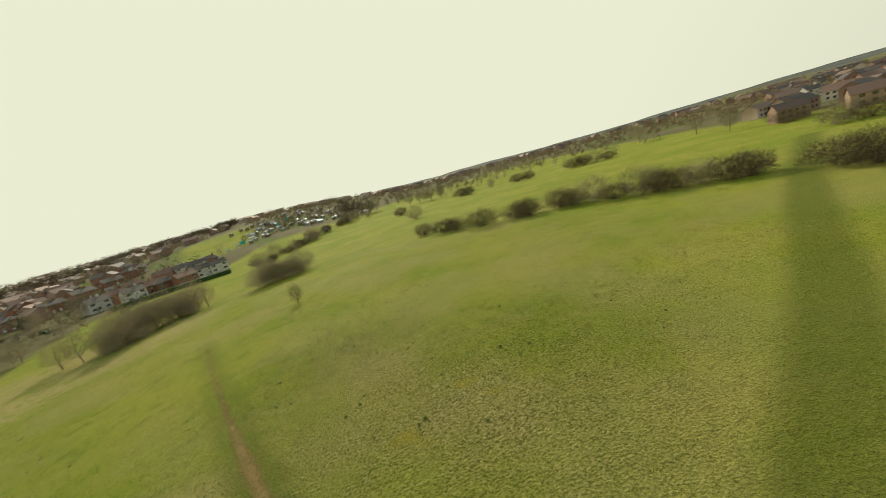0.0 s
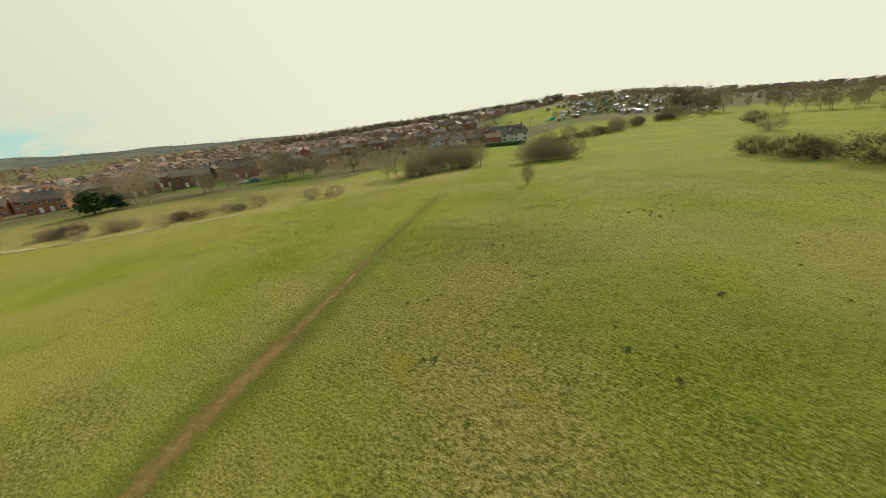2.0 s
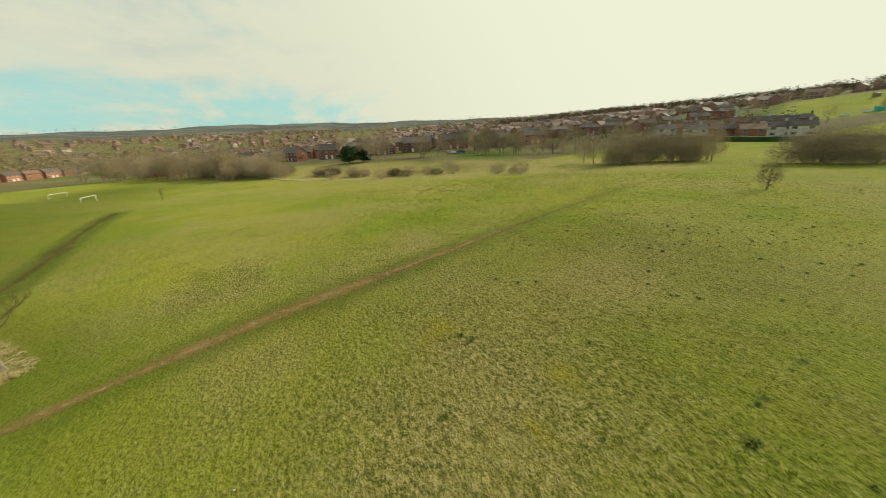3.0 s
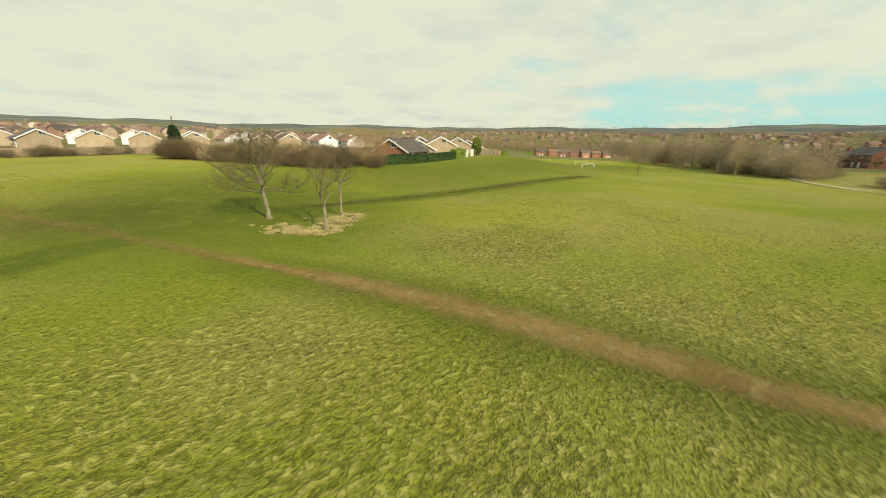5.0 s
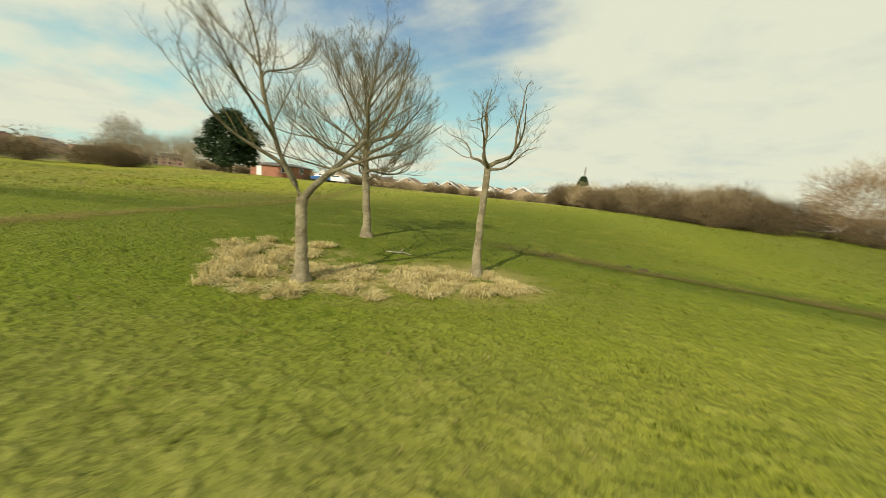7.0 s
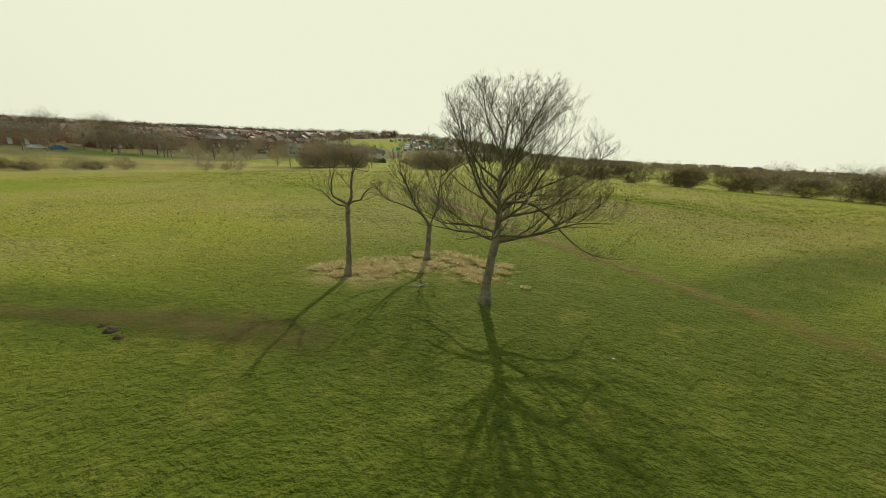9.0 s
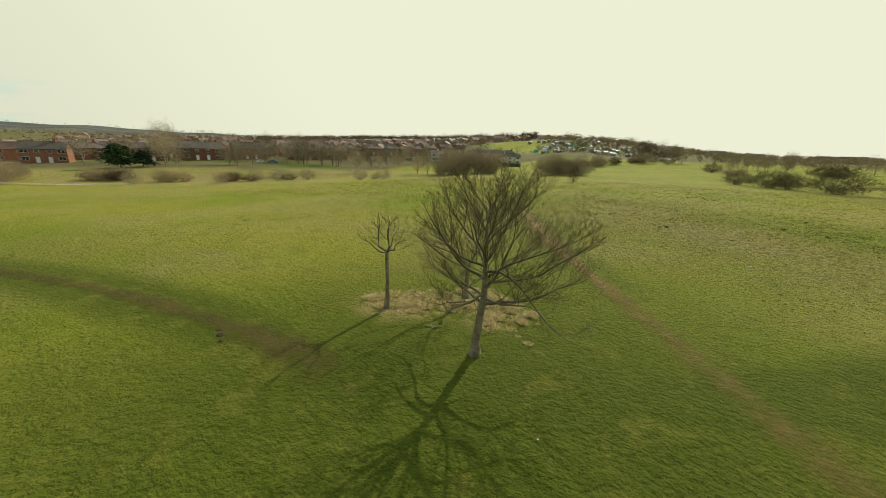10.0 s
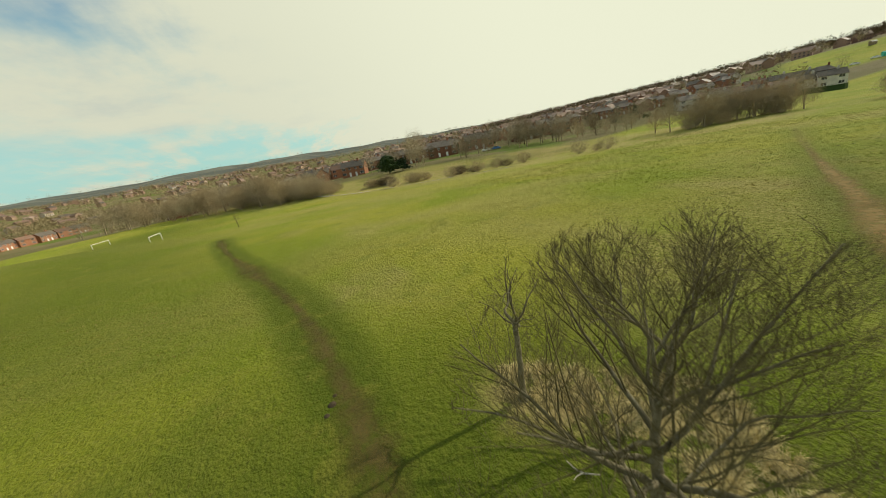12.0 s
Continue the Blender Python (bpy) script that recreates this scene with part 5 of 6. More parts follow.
def fence(line, tall, mat, label, name="fence"):
    """A panel fence: posts, and boards between them."""
    p = along(line, 1.83)
    ob = thing(name, p[0][0], p[0][1], label, "fence", z=0.0)
    post = solid("post", *boxes([(-0.05, 0.05, -0.05, 0.05, -0.3, tall + 0.08)]), mat)
    for k, q in enumerate(p):
        o = part("post", post, ob)
        o.location = (q[0] - p[0][0], q[1] - p[0][1], level(*q))
    # feather-edge boarding: each board laps over the next, in one nailed-up panel
    lap = [(0.05 + i * 0.145 + e, s) for i in range(12) for e, s in ((0.0, -0.022), (0.138, -0.004))]
    outline = lap + [(x, 0.012) for x, _ in lap[::-1]]
    m = len(outline)
    pv = [(x, y, z) for z in (0.05, tall) for x, y in outline]
    pf = [(i, (i + 1) % m, m + (i + 1) % m, m + i) for i in range(m)] + [(m + i, m + i + 1, 2 * m - 2 - i, 2 * m - 1 - i) for i in range(m // 2 - 1)]
    panel = solid("panel", pv, pf, mat)
    rail = solid("rail", *boxes([(0.05, 1.8, 0.014, 0.05, 0, 0.07)]), mat)
    for a, b in zip(p[:-1], p[1:]):
        o = part("panel", panel, ob)
        o.matrix_basis = pose(a[0] - p[0][0], a[1] - p[0][1], min(level(*a), level(*b)), 0, 0, math.degrees(math.atan2(b[1] - a[1], b[0] - a[0])))
        for share in (0.25, 0.75):
            part("rail", rail, o).location = (0, 0, tall * share)
    return ob


fence([(-52.44, -42.43), (-55.2, -43.47), (-57.96, -44.71)], 1.8, M_STUCCO, "pale boarded garden fence beside a cypress")
fence([(-60, -45.54), (-67.6, -49.68), (-77.3, -54.51)], 1.7, M_WOOD, "weathered timber garden fence")
fence([(48.6, -45.6), (38.5, -52.3), (25.1, -59.0), (9.9, -64.9), (1.5, -64.1)], 1.3, M_WOOD, "low weathered timber garden fence")
fence([(84.0, -32.1), (73.9, -35.5), (62.1, -40.5), (52.0, -44.7)], 1.4, M_WOOD, "low weathered timber garden fence")


def shed(name, x, y, w, d, h, turn, wall, roof, label, category, group):
    ob = thing(name, x, y, label, category, turn, group=group)
    part("wall", solid("wall", *gable_wall(w, d, h, h * 1.35), wall), ob)
    part("roof", solid("roof", *gable_roof(w, d, h, h * 1.35, 0.12), roof), ob)
    return ob


ALLOT = "sheds and glasshouses on the allotments"
kinds = [shed("shed", -41.4, 331.9, 3.2, 2.4, 1.9, 20, M_WOOD, M_SHEET, "small timber allotment shed with a sheet roof", "shed", ALLOT),
         shed("glasshouse", -34.5, 339.3, 4.0, 2.4, 1.7, 15, M_SHEET, M_WHITE, "white glasshouse on an allotment", "glasshouse", ALLOT),
         shed("shed", -27.6, 333.9, 3.6, 2.6, 1.8, 15, M_TEAL, M_TEAL, "allotment shelter covered with teal sheeting", "shed", ALLOT)]
for k in range(105):
    a, r = radians(-3 + 20 * hr.uniform()), hr.uniform(325, 425)
    x, y = -math.sin(a) * r, math.cos(a) * r
    copy_thing(kinds[int(hr.choice((0, 0, 0, 0, 1, 1, 1, 2)))], pose(x, y, level(x, y), 0, 0, hr.uniform(0, 180)))

# ---------------------------------------------------------------- far suburbs, too many to count
def suburb(name, count, az0, az1, r0, r1, label, seed):
    """Small gabled houses over far slopes, walls and roofs, as one piece each."""
    rg = np.random.default_rng(seed)
    a, r = np.radians(rg.uniform(az0, az1, count)), np.sqrt(rg.uniform(r0 ** 2, r1 ** 2, count))
    x, y = -np.sin(a) * r, np.cos(a) * r
    keep = open_meadow(x, y) < 0.3
    a, r, x, y, count = a[keep], r[keep], x[keep], y[keep], int(keep.sum())
    turn = np.round(rg.uniform(0, 4, count)) * 0.5 + a + rg.normal(size=count) * 0.15
    w, d, e = rg.uniform(9, 15, count), rg.uniform(7, 9, count), rg.uniform(4.8, 5.6, count)
    ridge, z = e + rg.uniform(2.2, 3, count), height(x, y)
    c, s = np.cos(turn), np.sin(turn)

    def corner(u, v_, h):
        lx, ly = u * w / 2, v_ * d / 2
        return np.stack([x + lx * c - ly * s, y + lx * s + ly * c, z + h], 1)
    wall = np.stack([corner(-1, -1, -4 + 0 * e), corner(1, -1, -4 + 0 * e), corner(1, 1, -4 + 0 * e), corner(-1, 1, -4 + 0 * e), corner(-1, -1, e), corner(1, -1, e), corner(1, 1, e),
                     corner(-1, 1, e), corner(-1, 0, ridge - 0.1), corner(1, 0, ridge - 0.1)], 1).reshape(-1, 3)
    faces = [tuple(10 * k + i for i in f) for k in range(count) for f in ((0, 1, 5, 4), (2, 3, 7, 6), (1, 2, 6, 9, 5), (3, 0, 4, 8, 7))]
    roof = np.stack([corner(-1.05, -1.1, e - 0.2), corner(1.05, -1.1, e - 0.2), corner(1.05, 0, ridge), corner(-1.05, 0, ridge), corner(1.05, 1.1, e - 0.2), corner(-1.05, 1.1, e - 0.2)], 1).reshape(-1, 3)
    rf = [tuple(6 * k + i for i in f) for k in range(count) for f in ((0, 1, 2, 3), (3, 2, 4, 5))]
    # windows: a row of small panes on the long sides
    pv, pf = [], []
    for side in (-1.01, 1.01):
        for u in (-0.62, -0.2, 0.2, 0.62):
            for h0, h1 in ((1.0, 2.2), (3.4, 4.5)):
                pv.append(np.stack([corner(u - 0.1, side, h0), corner(u + 0.1, side, h0), corner(u + 0.1, side, h1), corner(u - 0.1, side, h1)], 1))
    pv = np.stack(pv, 1).reshape(-1, 3)
    pf = np.arange(len(pv)).reshape(-1, 4)
    ob = thing(name, 0, 0, label, "houses", z=0.0, kind="stuff")
    tagged(part("wall", solid("wall", wall, faces, M_FAR_WALL), ob), kind="stuff")
    tagged(part("roof", solid("roof", roof, rf, M_FAR_ROOF), ob), kind="stuff")
    tagged(part("window", solid("window", pv, pf, M_GLASS), ob), kind="stuff")


def crowns(name, count, az0, az1, r0, r1, label, seed, tall=(6, 12), per=26, leaf=0.9, mat=None):
    """Far leafless tree crowns: loose heaps of twig clumps on short stems."""
    rg = np.random.default_rng(seed)
    a, r = np.radians(rg.uniform(az0, az1, count)), np.sqrt(rg.uniform(r0 ** 2, r1 ** 2, count))
    x, y = -np.sin(a) * r, np.cos(a) * r
    keep = open_meadow(x, y) < 0.3
    a, r, x, y, count = a[keep], r[keep], x[keep], y[keep], int(keep.sum())
    h = rg.uniform(*tall, count)
    off = rg.normal(size=(count, per, 3))
    off *= (rg.uniform(0.3, 1, (count, per, 1)) / np.linalg.norm(off, axis=2, keepdims=True)) * (h * 0.42)[:, None, None]
    p = off + np.stack([x, y, height(x, y) + h * 0.58], 1)[:, None]
    v, f = flakes(rg, p.reshape(-1, 3), leaf)
    ob = thing(name, 0, 0, label, "woodland", z=0.0, kind="stuff")
    tagged(part("crown", solid("crown", v, f, mat or M_FAR_WOOD), ob), kind="stuff")


# far houses and woods: base colours paled to carry the distance haze
M_FAR_WALL = material("far_house_walls", island_paint(((0.29, 0.180, 0.130), (0.42, 0.290, 0.210), (0.72, 0.69, 0.62)), 0.02), 0.9)
M_FAR_ROOF = material("far_house_roofs", island_paint(((0.085, 0.072, 0.064), (0.190, 0.120, 0.088), (0.36, 0.27, 0.21)), 0.02), 0.7)
M_FAR_WOOD = material("far_winter_wood", island_paint(((0.23, 0.195, 0.100), (0.30, 0.235, 0.128), (0.35, 0.270, 0.150)), 0.006), 0.95)
suburb("far_houses", 190, 34, 82, 276, 428, "brick houses of the estate further up the slope", 6)
suburb("far_houses", 460, 20, 78, 359, 897, "brick and rendered houses covering the far hillside", 1)
suburb("far_houses", 130, 68, 100, 265, 560, "brick houses stepping down into the valley", 7)
suburb("far_houses", 300, 84, 150, 520, 1311, "brick and rendered houses beyond the valley wood", 2)
suburb("far_houses", 280, 150, 235, 270, 828, "roofs of houses beyond the bungalows", 3)
suburb("far_houses", 190, -55, 20, 540, 793, "houses along the skyline", 4)
suburb("far_houses", 260, -110, -55, 207, 690, "houses to the east of the field", 5)
crowns("far_trees", 1000, 20, 84, 250, 1035, "leafless trees among far houses", 11)
crowns("far_trees", 420, 16, 58, 520, 640, "tall leafless trees along the top of the hill", 27, (9, 15), 70, 0.8, M_SCRUB)
crowns("far_trees", 520, 55, 112, 215, 520, "leafless garden trees across the town", 17, (4, 8), 60, 0.5)
crowns("far_trees", 1100, 88, 107, 175, 640, "brown winter wood filling the valley", 18, (4, 8), 80, 0.42)
crowns("far_trees", 1300, 107, 142, 445, 720, "brown winter wood beyond the orange houses", 25, (5, 9), 80, 0.5)
crowns("far_trees", 1000, 84, 107, 290, 1311, "brown winter woods across the valley", 12)
crowns("far_trees", 1800, 107, 160, 450, 1311, "brown winter woods across the valley", 26)
crowns("far_trees", 420, 150, 245, 145, 897, "leafless trees beyond the bungalows", 13, (4, 8), 60, 0.5)
crowns("far_trees", 420, -60, 20, 386, 828, "leafless trees along the skyline", 14, (5, 10))
crowns("far_trees", 900, -62, 12, 345, 540, "leafless garden trees before the skyline houses", 19, (4, 9), 60, 0.5)
crowns("far_trees", 240, 27, 62, 190, 420, "leafless garden trees on the near side of the estate", 20, (4, 9), 60, 0.45)
crowns("far_evergreens", 260, 26, 96, 185, 480, "dark garden evergreens among the houses", 24, (2, 5), 60, 0.4, M_LEAF_HEDGE)
crowns("far_shrubs", 330, -2, 15, 318, 445, "hedges and fruit bushes between allotment plots", 23, (1.5, 4), 40, 0.4)
crowns("far_trees", 260, -115, -60, 166, 621, "leafless trees east of the field", 15)
crowns("far_trees", 700, 30, 150, 1311, 2484, "woods on distant hills", 16, (10, 20))

# ---------------------------------------------------------------- grass
def clumps(rg, x, y, tall, wide, blades, lean=0.55):
    """Blades of grass as tapered triangles, in clumps."""
    k = len(x)
    a = rg.uniform(0, 2 * np.pi, (k, blades))
    h = tall[:, None] * rg.uniform(0.55, 1.2, (k, blades))
    bx = x[:, None] + rg.normal(size=(k, blades)) * wide * 1.6
    by = y[:, None] + rg.normal(size=(k, blades)) * wide * 1.6
    bz = height(bx, by) - 0.01
    tip = np.stack([bx + np.cos(a) * h * lean, by + np.sin(a) * h * lean, bz + h], 2)
    ox, oy = -np.sin(a) * wide * 0.5, np.cos(a) * wide * 0.5
    v = np.stack([np.stack([bx - ox, by - oy, bz], 2), np.stack([bx + ox, by + oy, bz], 2), tip], 2).reshape(-1, 3)
    return v, np.arange(len(v)).reshape(-1, 3)


def scatter(seed, x0, x1, y0, y1, per):
    rg = np.random.default_rng(seed)
    k = int((x1 - x0) * (y1 - y0) * per)
    return rg, rg.uniform(x0, x1, k), rg.uniform(y0, y1, k)


def sward(name, seed, area, per, tall, wide, blades, straw_share, mat, label, cell=0.3):
    """Grass over part of the field; thin on the paths, straw where the ground is poor and green where it is rich."""
    rg, x, y = scatter(seed, *area, per)
    d1, d2 = near_line(x, y, main_line), near_line(x, y, side_line)
    rich = np.maximum.reduce([1 - ss(1.0, 3.0, d1), 1 - ss(0.8, 3.1, d2), 0.9 * (1 - ss(5, 19, np.hypot(x - 1.5, (y + 7) * 0.85)))])
    odds = poor_soil(x, y) * (1 - 0.9 * rich)
    odds = odds if straw_share else (1 - odds) * (1 - 0.4 * rich)
    inside = np.minimum.reduce([x - area[0], area[1] - x, y - area[2], area[3] - y])
    keep = (rg.uniform(0, 1, len(x)) < odds) & (rg.uniform(0, 1, len(x)) < ss(0, 14, inside + 3 * drift(x, y, 4.0, 8))) & (rg.uniform(0, 1, len(x)) < ss(0.35, 1.0, d1)) & (rg.uniform(0, 1, len(x)) < 0.2 + 0.8 * ss(0.2, 0.9, d2))
    x, y = x[keep], y[keep]
    # tufts and hollows a hand or two across
    cells = rg.uniform(0, 1, (64, 64))
    tuft = cells[np.floor(x / cell + 0.5 * np.sin(y * 2.7)).astype(int) % 64, np.floor(y / cell + 0.5 * np.sin(x * 3.1)).astype(int) % 64]
    full = rg.uniform(0, 1, len(x)) < 0.5 + 0.6 * tuft
    x, y, tuft = x[full], y[full], tuft[full]
    size = tall * (0.5 + 0.6 * drift(x, y, 1.1, 9)) * (0.7 + 0.6 * tuft) * rg.uniform(0.7, 1.3, len(x))
    v, f = clumps(rg, x, y, size, wide, blades)
    tagged(new(name, solid(name, v, f, mat)), label, "grass", kind="stuff")


M_BLADE_GREEN = material("green_blades", island_paint(((0.080, 0.115, 0.007), (0.130, 0.158, 0.012), (0.205, 0.198, 0.030)), 0.25, 5.0), 0.75, None, 0.25, 0.0, 0.5)
M_BLADE_STRAW = material("straw_blades", island_paint(((0.165, 0.152, 0.028), (0.255, 0.220, 0.062), (0.42, 0.345, 0.145)), 0.35, 5.0), 0.85, None, 0.2, 0.0, 0.5)
NEAR, MID, WIDE_ = (-38, 28, -30, 42), (-66, 60, 22, 100), (10, 66, -28, 52)
sward("grass", 101, NEAR, 15, 0.060, 0.020, 5, False, M_BLADE_GREEN, "short green winter grass of the pasture")
sward("straw_grass", 102, NEAR, 15, 0.070, 0.018, 5, True, M_BLADE_STRAW, "straw-coloured dead grass mixed into the pasture")
sward("grass", 103, MID, 7, 0.085, 0.045, 4, False, M_BLADE_GREEN, "short green winter grass of the pasture")
sward("straw_grass", 104, MID, 7, 0.11, 0.042, 4, True, M_BLADE_STRAW, "straw-coloured dead grass mixed into the pasture")
sward("grass", 105, WIDE_, 5, 0.10, 0.04, 4, False, M_BLADE_GREEN, "short green winter grass of the pasture")
sward("straw_grass", 106, WIDE_, 6, 0.13, 0.04, 4, True, M_BLADE_STRAW, "straw-coloured dead grass mixed into the pasture")


def tussock_mesh(seed, blades, tall, mat, droop=0.9, wide=0.16, broad=0.016):
    """A mound of long arching blades."""
    rg = np.random.default_rng(seed)
    v, f = [], []
    for k in range(blades):
        a, lean, h = rg.uniform(0, 6.283), rg.uniform(0.1, 1.0) * droop, tall * rg.uniform(0.45, 1.25)
        r = wide * math.sqrt(rg.uniform(0, 1)) * (0.72 + 0.38 * math.sin(3 * a + seed) * math.sin(2 * a + 2 * seed))
        p0 = np.array([math.cos(a) * r, math.sin(a) * r, -0.02])
        a += rg.normal() * 0.7
        out = np.array([math.cos(a), math.sin(a), 0])
        p1 = p0 + out * h * lean * 0.45 + [0, 0, h * 0.75]
        p2 = p1 + out * h * lean * 0.75 + [0, 0, h * (0.25 - 0.55 * lean)]
        side = np.array([-math.sin(a), math.cos(a), 0]) * broad
        b = len(v)
        v += [p0 - side, p0 + side, p1 + side, p1 - side, p2]
        f += [(b, b + 1, b + 2, b + 3), (b + 3, b + 2, b + 4)]
    return solid("tussock", np.array(v), f, mat)


TUSSOCK = [tussock_mesh(61 + k, (150, 260, 90, 200, 320)[k], (0.20, 0.24, 0.16, 0.27, 0.20)[k], M_STRAW, 1.15, (0.26, 0.34, 0.24, 0.30, 0.38)[k], 0.006) for k in range(5)]
WEED = [tussock_mesh(71 + k, 60, 0.20, M_WEED, 1.2) for k in range(2)]
tr = np.random.default_rng(19)


def set_down(name, mesh, x, y, size, label, category, group, flat=1.0):
    ob = tagged(new(name, mesh), label, category, group)
    ob.matrix_world = pose(x, y, level(x, y), 0, 0, tr.uniform(0, 360)) @ Matrix.Diagonal((size, size, size * flat, 1))
    return ob


for k in range(135):          # dead grass round the two smaller trees
    u = tr.uniform(0, 1)
    q = np.array([(-5.24, 1.38), (-3.59, 2.76), (-2.21, 4.55), (-0.83, 3.86), (0.28, 2.07)])
    x = np.interp(u, np.linspace(0, 1, 5), q[:, 0]) + float(np.clip(tr.normal(), -1.7, 1.7)) * 0.62
    y = np.interp(u, np.linspace(0, 1, 5), q[:, 1]) + float(np.clip(tr.normal(), -1.7, 1.7)) * 0.55
    if min(math.hypot(x + 2.42, y - 4.18), math.hypot(x + 4.53, y - 1.26)) > 0.2:
        set_down("tussock", TUSSOCK[k % 5], x, y, tr.uniform(0.3, 1.0) ** 1.5 + 0.15, "low tuft of straw-coloured dead grass under the trees", "grass tussock", "tussocks under the trees", tr.uniform(0.35, 0.75))
for k, (x, y, size) in enumerate(((-1.45, 5.17, 1.1), (-1.1, 4.83, 0.9), (-1.79, 5.52, 0.9), (-0.62, 4.42, 1.0), (-0.14, 3.93, 0.9), (-0.83, 3.59, 0.8), (0.62, 2.9, 0.7), (-4.35, 1.52, 0.6), (-4.76, 1.1, 0.55))):
    set_down("tussock", TUSSOCK[k % 5], x, y, size, "large tuft of long straw-coloured dead grass", "grass tussock", "tussocks under the trees", 1.1)
WEEDS = "dark weed clumps in the pasture"
spots = [(16.9, 30.36), (18.63, 41.4), (12.01, 62.1), (-0.55, 30.91), (7.11, 39.95), (5.73, 26.15), (14.49, 31.74), (13.11, 60.7), (11.04, 63.5), (9.66, 62.1), (14.14, 63.5)]
while len(spots) < 190:
    a = tr.uniform(0, 1)
    spots.append((tr.uniform(-8, 31), tr.uniform(23, 55)) if a < 0.25 else (tr.normal() * 8.5 + 0.5, tr.normal() * 8 + 58) if a < 0.82 else (tr.uniform(-52, 48), tr.uniform(41, 86)))
for k, (x, y) in enumerate(spots):
    set_down("weed_clump", WEED[k % 2], x, y, tr.uniform(0.4, 1.0) + (0.5 if k < 11 else 0), "dark green weed clump in short grass", "weed", WEEDS, tr.uniform(0.4, 0.8))

# ---------------------------------------------------------------- small things in the field
def goal(x, y, turn, label):
    """A low five-a-side football goal without its net: two posts and a crossbar."""
    ob = thing("football_goal", x, y, label, "football goal", turn, group="football goals")
    low = min(level(x + s * 2.44 * math.cos(radians(turn)), y + s * 2.44 * math.sin(radians(turn))) for s in (-1, 1)) - level(x, y)
    for s in (-1, 1):
        part("post", solid("post", *tubes([(np.array([(s * 2.44, 0, low - 0.1), (s * 2.44, 0, 0.6), (s * 2.44, 0, 1.26)]), np.full(3, 0.055))], 10), M_WHITE, True), ob)
    part("crossbar", solid("crossbar", *tubes([(np.array([(-2.50, 0, 1.2), (0, 0, 1.2), (2.50, 0, 1.2)]), np.full(3, 0.055))], 10), M_WHITE, True), ob)


goal(-87.3, -30.57, 172, "low white football goal without a net on mown grass")
goal(-117, -51.47, 155, "low white football goal without a net, further down the pitch")

M_DEADWOOD = material("bleached_wood", mottled((0.52, 0.47, 0.38), (0.38, 0.33, 0.26), 4.0), 0.9)
branch = thing("fallen_branch", -2.07, 0.9, "pale forked branch lying on the grass", "branch", 35)
v, f = tubes([(np.array([(-0.55, 0.28, 0.05), (-0.2, 0.05, 0.07), (0.1, 0.0, 0.06), (0.6, 0.12, 0.09)]), np.array([0.02, 0.032, 0.035, 0.02])),
              (np.array([(0.05, 0.0, 0.06), (-0.1, -0.25, 0.12), (-0.15, -0.45, 0.16)]), np.array([0.026, 0.018, 0.010]))], 7)
part("limb", solid("limb", v * 0.6, f, M_DEADWOOD, True), branch)
M_SOIL = material("dark_soil", mottled((0.085, 0.060, 0.036), (0.06, 0.045, 0.028), 5.0, (0.11, 0.08, 0.05), 18.0), 0.95, rough_of(22.0, 0.9, 0.04))
heap = solid("molehill", *tubes([(np.array([(0, 0, -0.05), (0, 0, 0.05), (0.01, 0, 0.11), (0.02, 0.01, 0.14)]), np.array([0.30, 0.27, 0.17, 0.03]))], 12), M_SOIL, True)
for x, y, s in ((-7.66, -3.59, 1.2), (-7.24, -3.79, 0.8), (-8.07, -3.45, 0.7)):
    set_down("molehill", heap, x, y, s * 0.4, "small heap of dark soil beside the muddy track", "molehill", "molehills by the track")
SCRAP = solid("litter", [(-0.09, -0.06, 0.03), (0.09, -0.05, 0.05), (0.10, 0.06, 0.03), (-0.08, 0.07, 0.06), (0.0, 0.0, 0.09)], [(0, 1, 4), (1, 2, 4), (2, 3, 4), (3, 0, 4)], M_WHITE)
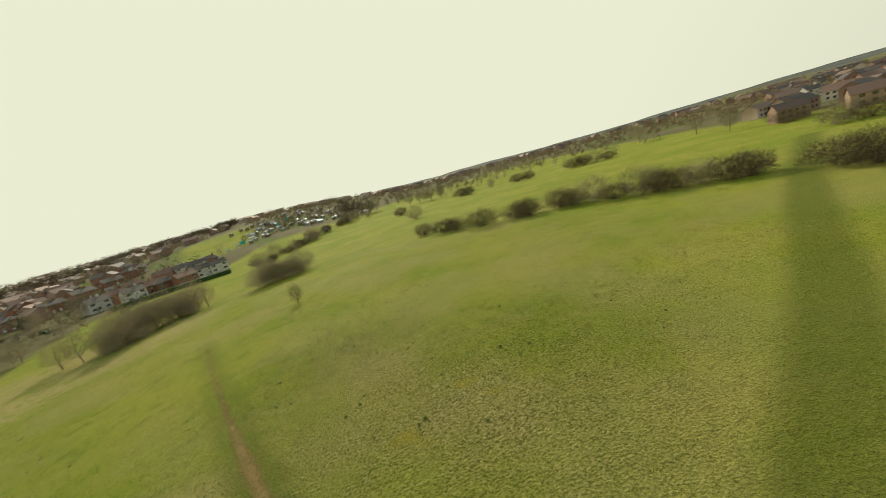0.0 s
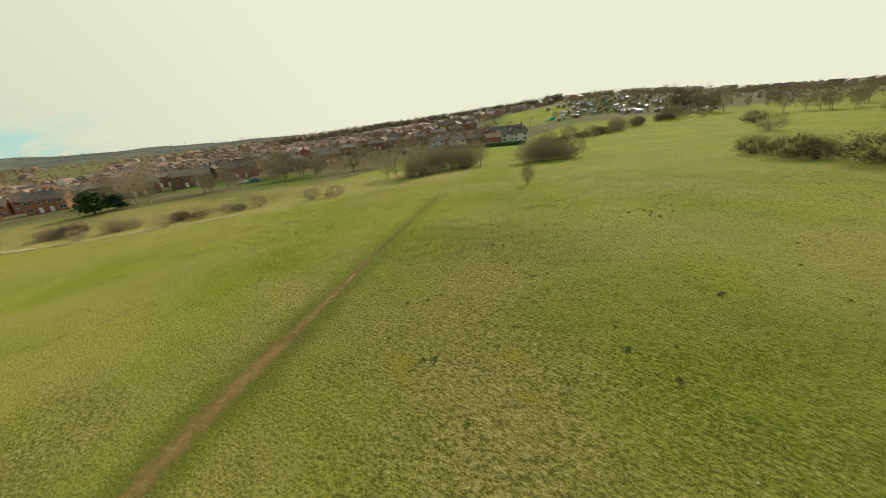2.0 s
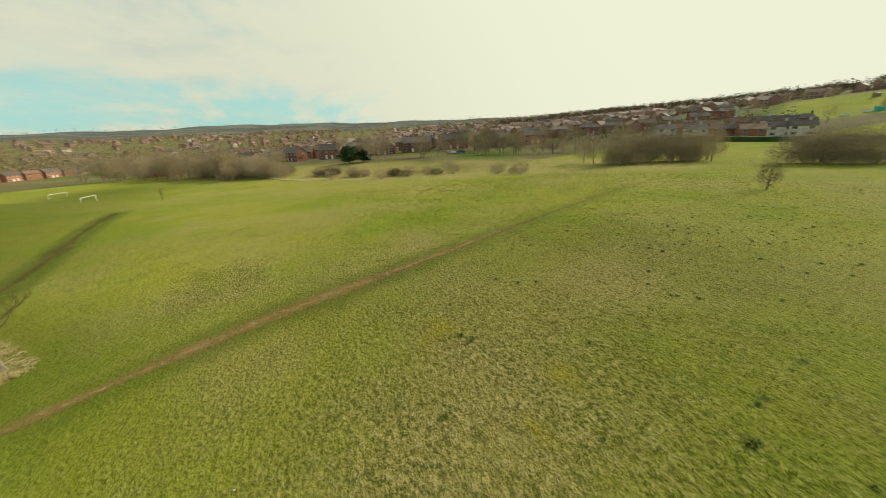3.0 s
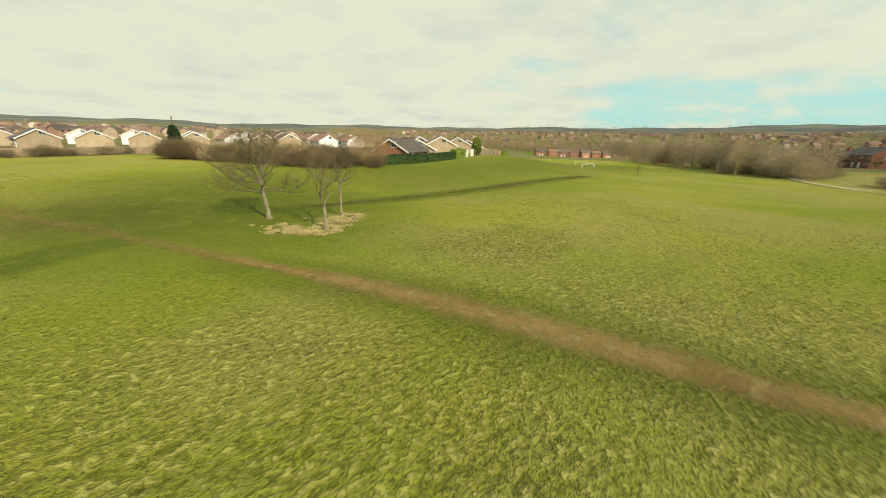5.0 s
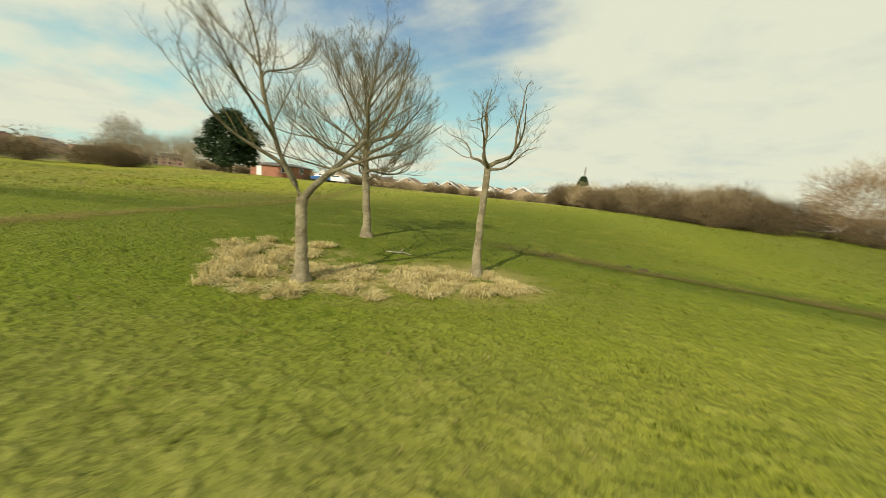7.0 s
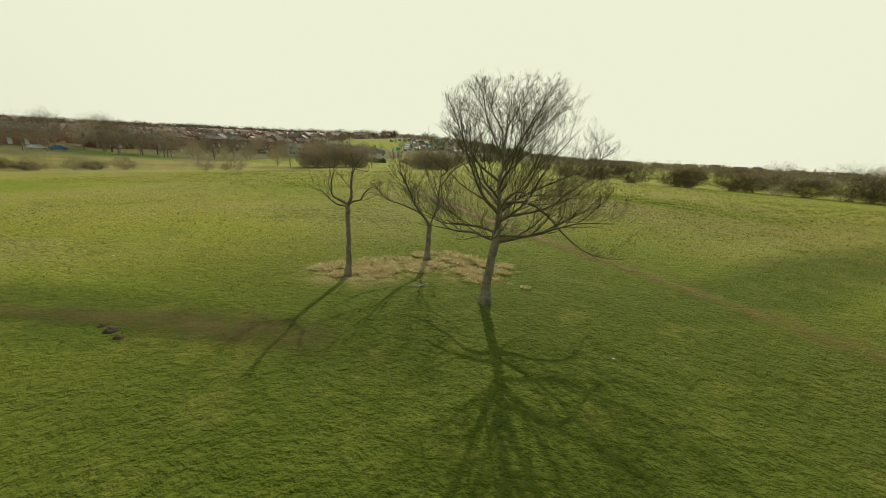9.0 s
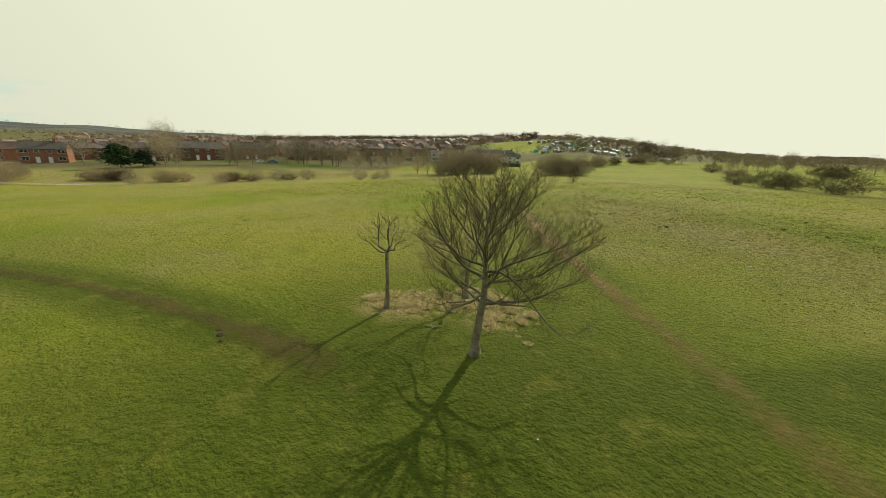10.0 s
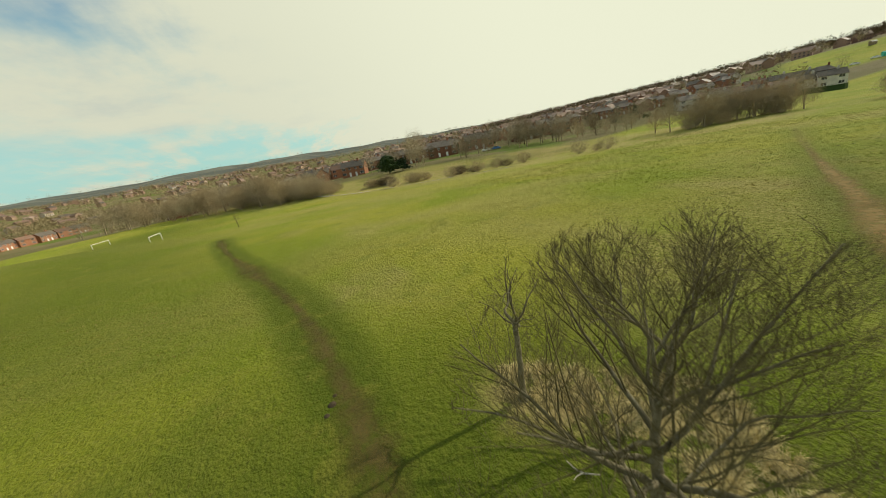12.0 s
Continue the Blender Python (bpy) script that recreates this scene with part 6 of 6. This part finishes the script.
for x, y in ((-13.11, 0.9), (19.32, 26.22), (2.69, -2.42), (9.66, 16.56), (-31.05, 27.6)):
    set_down("litter", SCRAP, x, y, tr.uniform(0.25, 0.45), "crumpled scrap of white litter in the grass", "litter", "scraps of litter")
strip("rut", [(-6.6, -7.2), (-5.7, -7.4), (-3.6, -7.6), (-2.4, -7.8)], 0.30, M_EARTH_DARK, 0.09, "narrow straight rut in the grass", "rut", 0.2, 9)


def car(x, y, turn, paint, label):
    ob = thing("car", x, y, label, "car", turn, group="parked cars")
    prof = [(-2.1, 0.35), (-2.15, 0.8), (-1.9, 0.95), (-1.45, 1.02), (-0.95, 1.45), (0.75, 1.48), (1.35, 1.0), (2.0, 0.9), (2.1, 0.6), (2.1, 0.35)]
    k = len(prof)
    v = [(px, s * (0.86 if pz < 1.1 else 0.70), pz) for s in (-1, 1) for px, pz in prof]
    f = [(i, i + 1, k + i + 1, k + i) for i in range(k - 1)] + [(k - 1, 0, k, 2 * k - 1), tuple(range(k))[::-1], tuple(range(k, 2 * k))]
    part("body", solid("body", v, f, paint), ob)
    gl = boxes([(-0.85, 0.65, -0.82, 0.82, 1.08, 1.38)])
    part("window", solid("window", *gl, M_GLASS), ob)
    wheel = solid("wheel", *tubes([(np.array([(0, -0.1, 0), (0, 0.0, 0), (0, 0.1, 0)]), np.array([0.26, 0.32, 0.26]))], 14), M_DARK, True)
    for wx in (-1.3, 1.3):
        for wy in (-0.8, 0.8):
            part("wheel", wheel, ob).location = (wx, wy, 0.32)


for x, y, turn, paint in ((48.3, -41.4, 20, M_CAR_WHITE), (51.06, -40.02, 30, M_CAR_BLUE), (57.96, -49.68, 15, M_CAR_WHITE), (-142.1, 84.2, 60, M_CAR_WHITE), (-140.1, 88.3, 65, M_CAR_BLUE),
                          (-96.6, 324.3, 20, M_CAR_WHITE), (-100.7, 311.9, 20, M_CAR_WHITE), (-110.4, -81.4, 60, M_CAR_WHITE)):
    car(x, y, turn, paint, "white parked car beside houses" if paint is M_CAR_WHITE else "blue parked car beside houses")
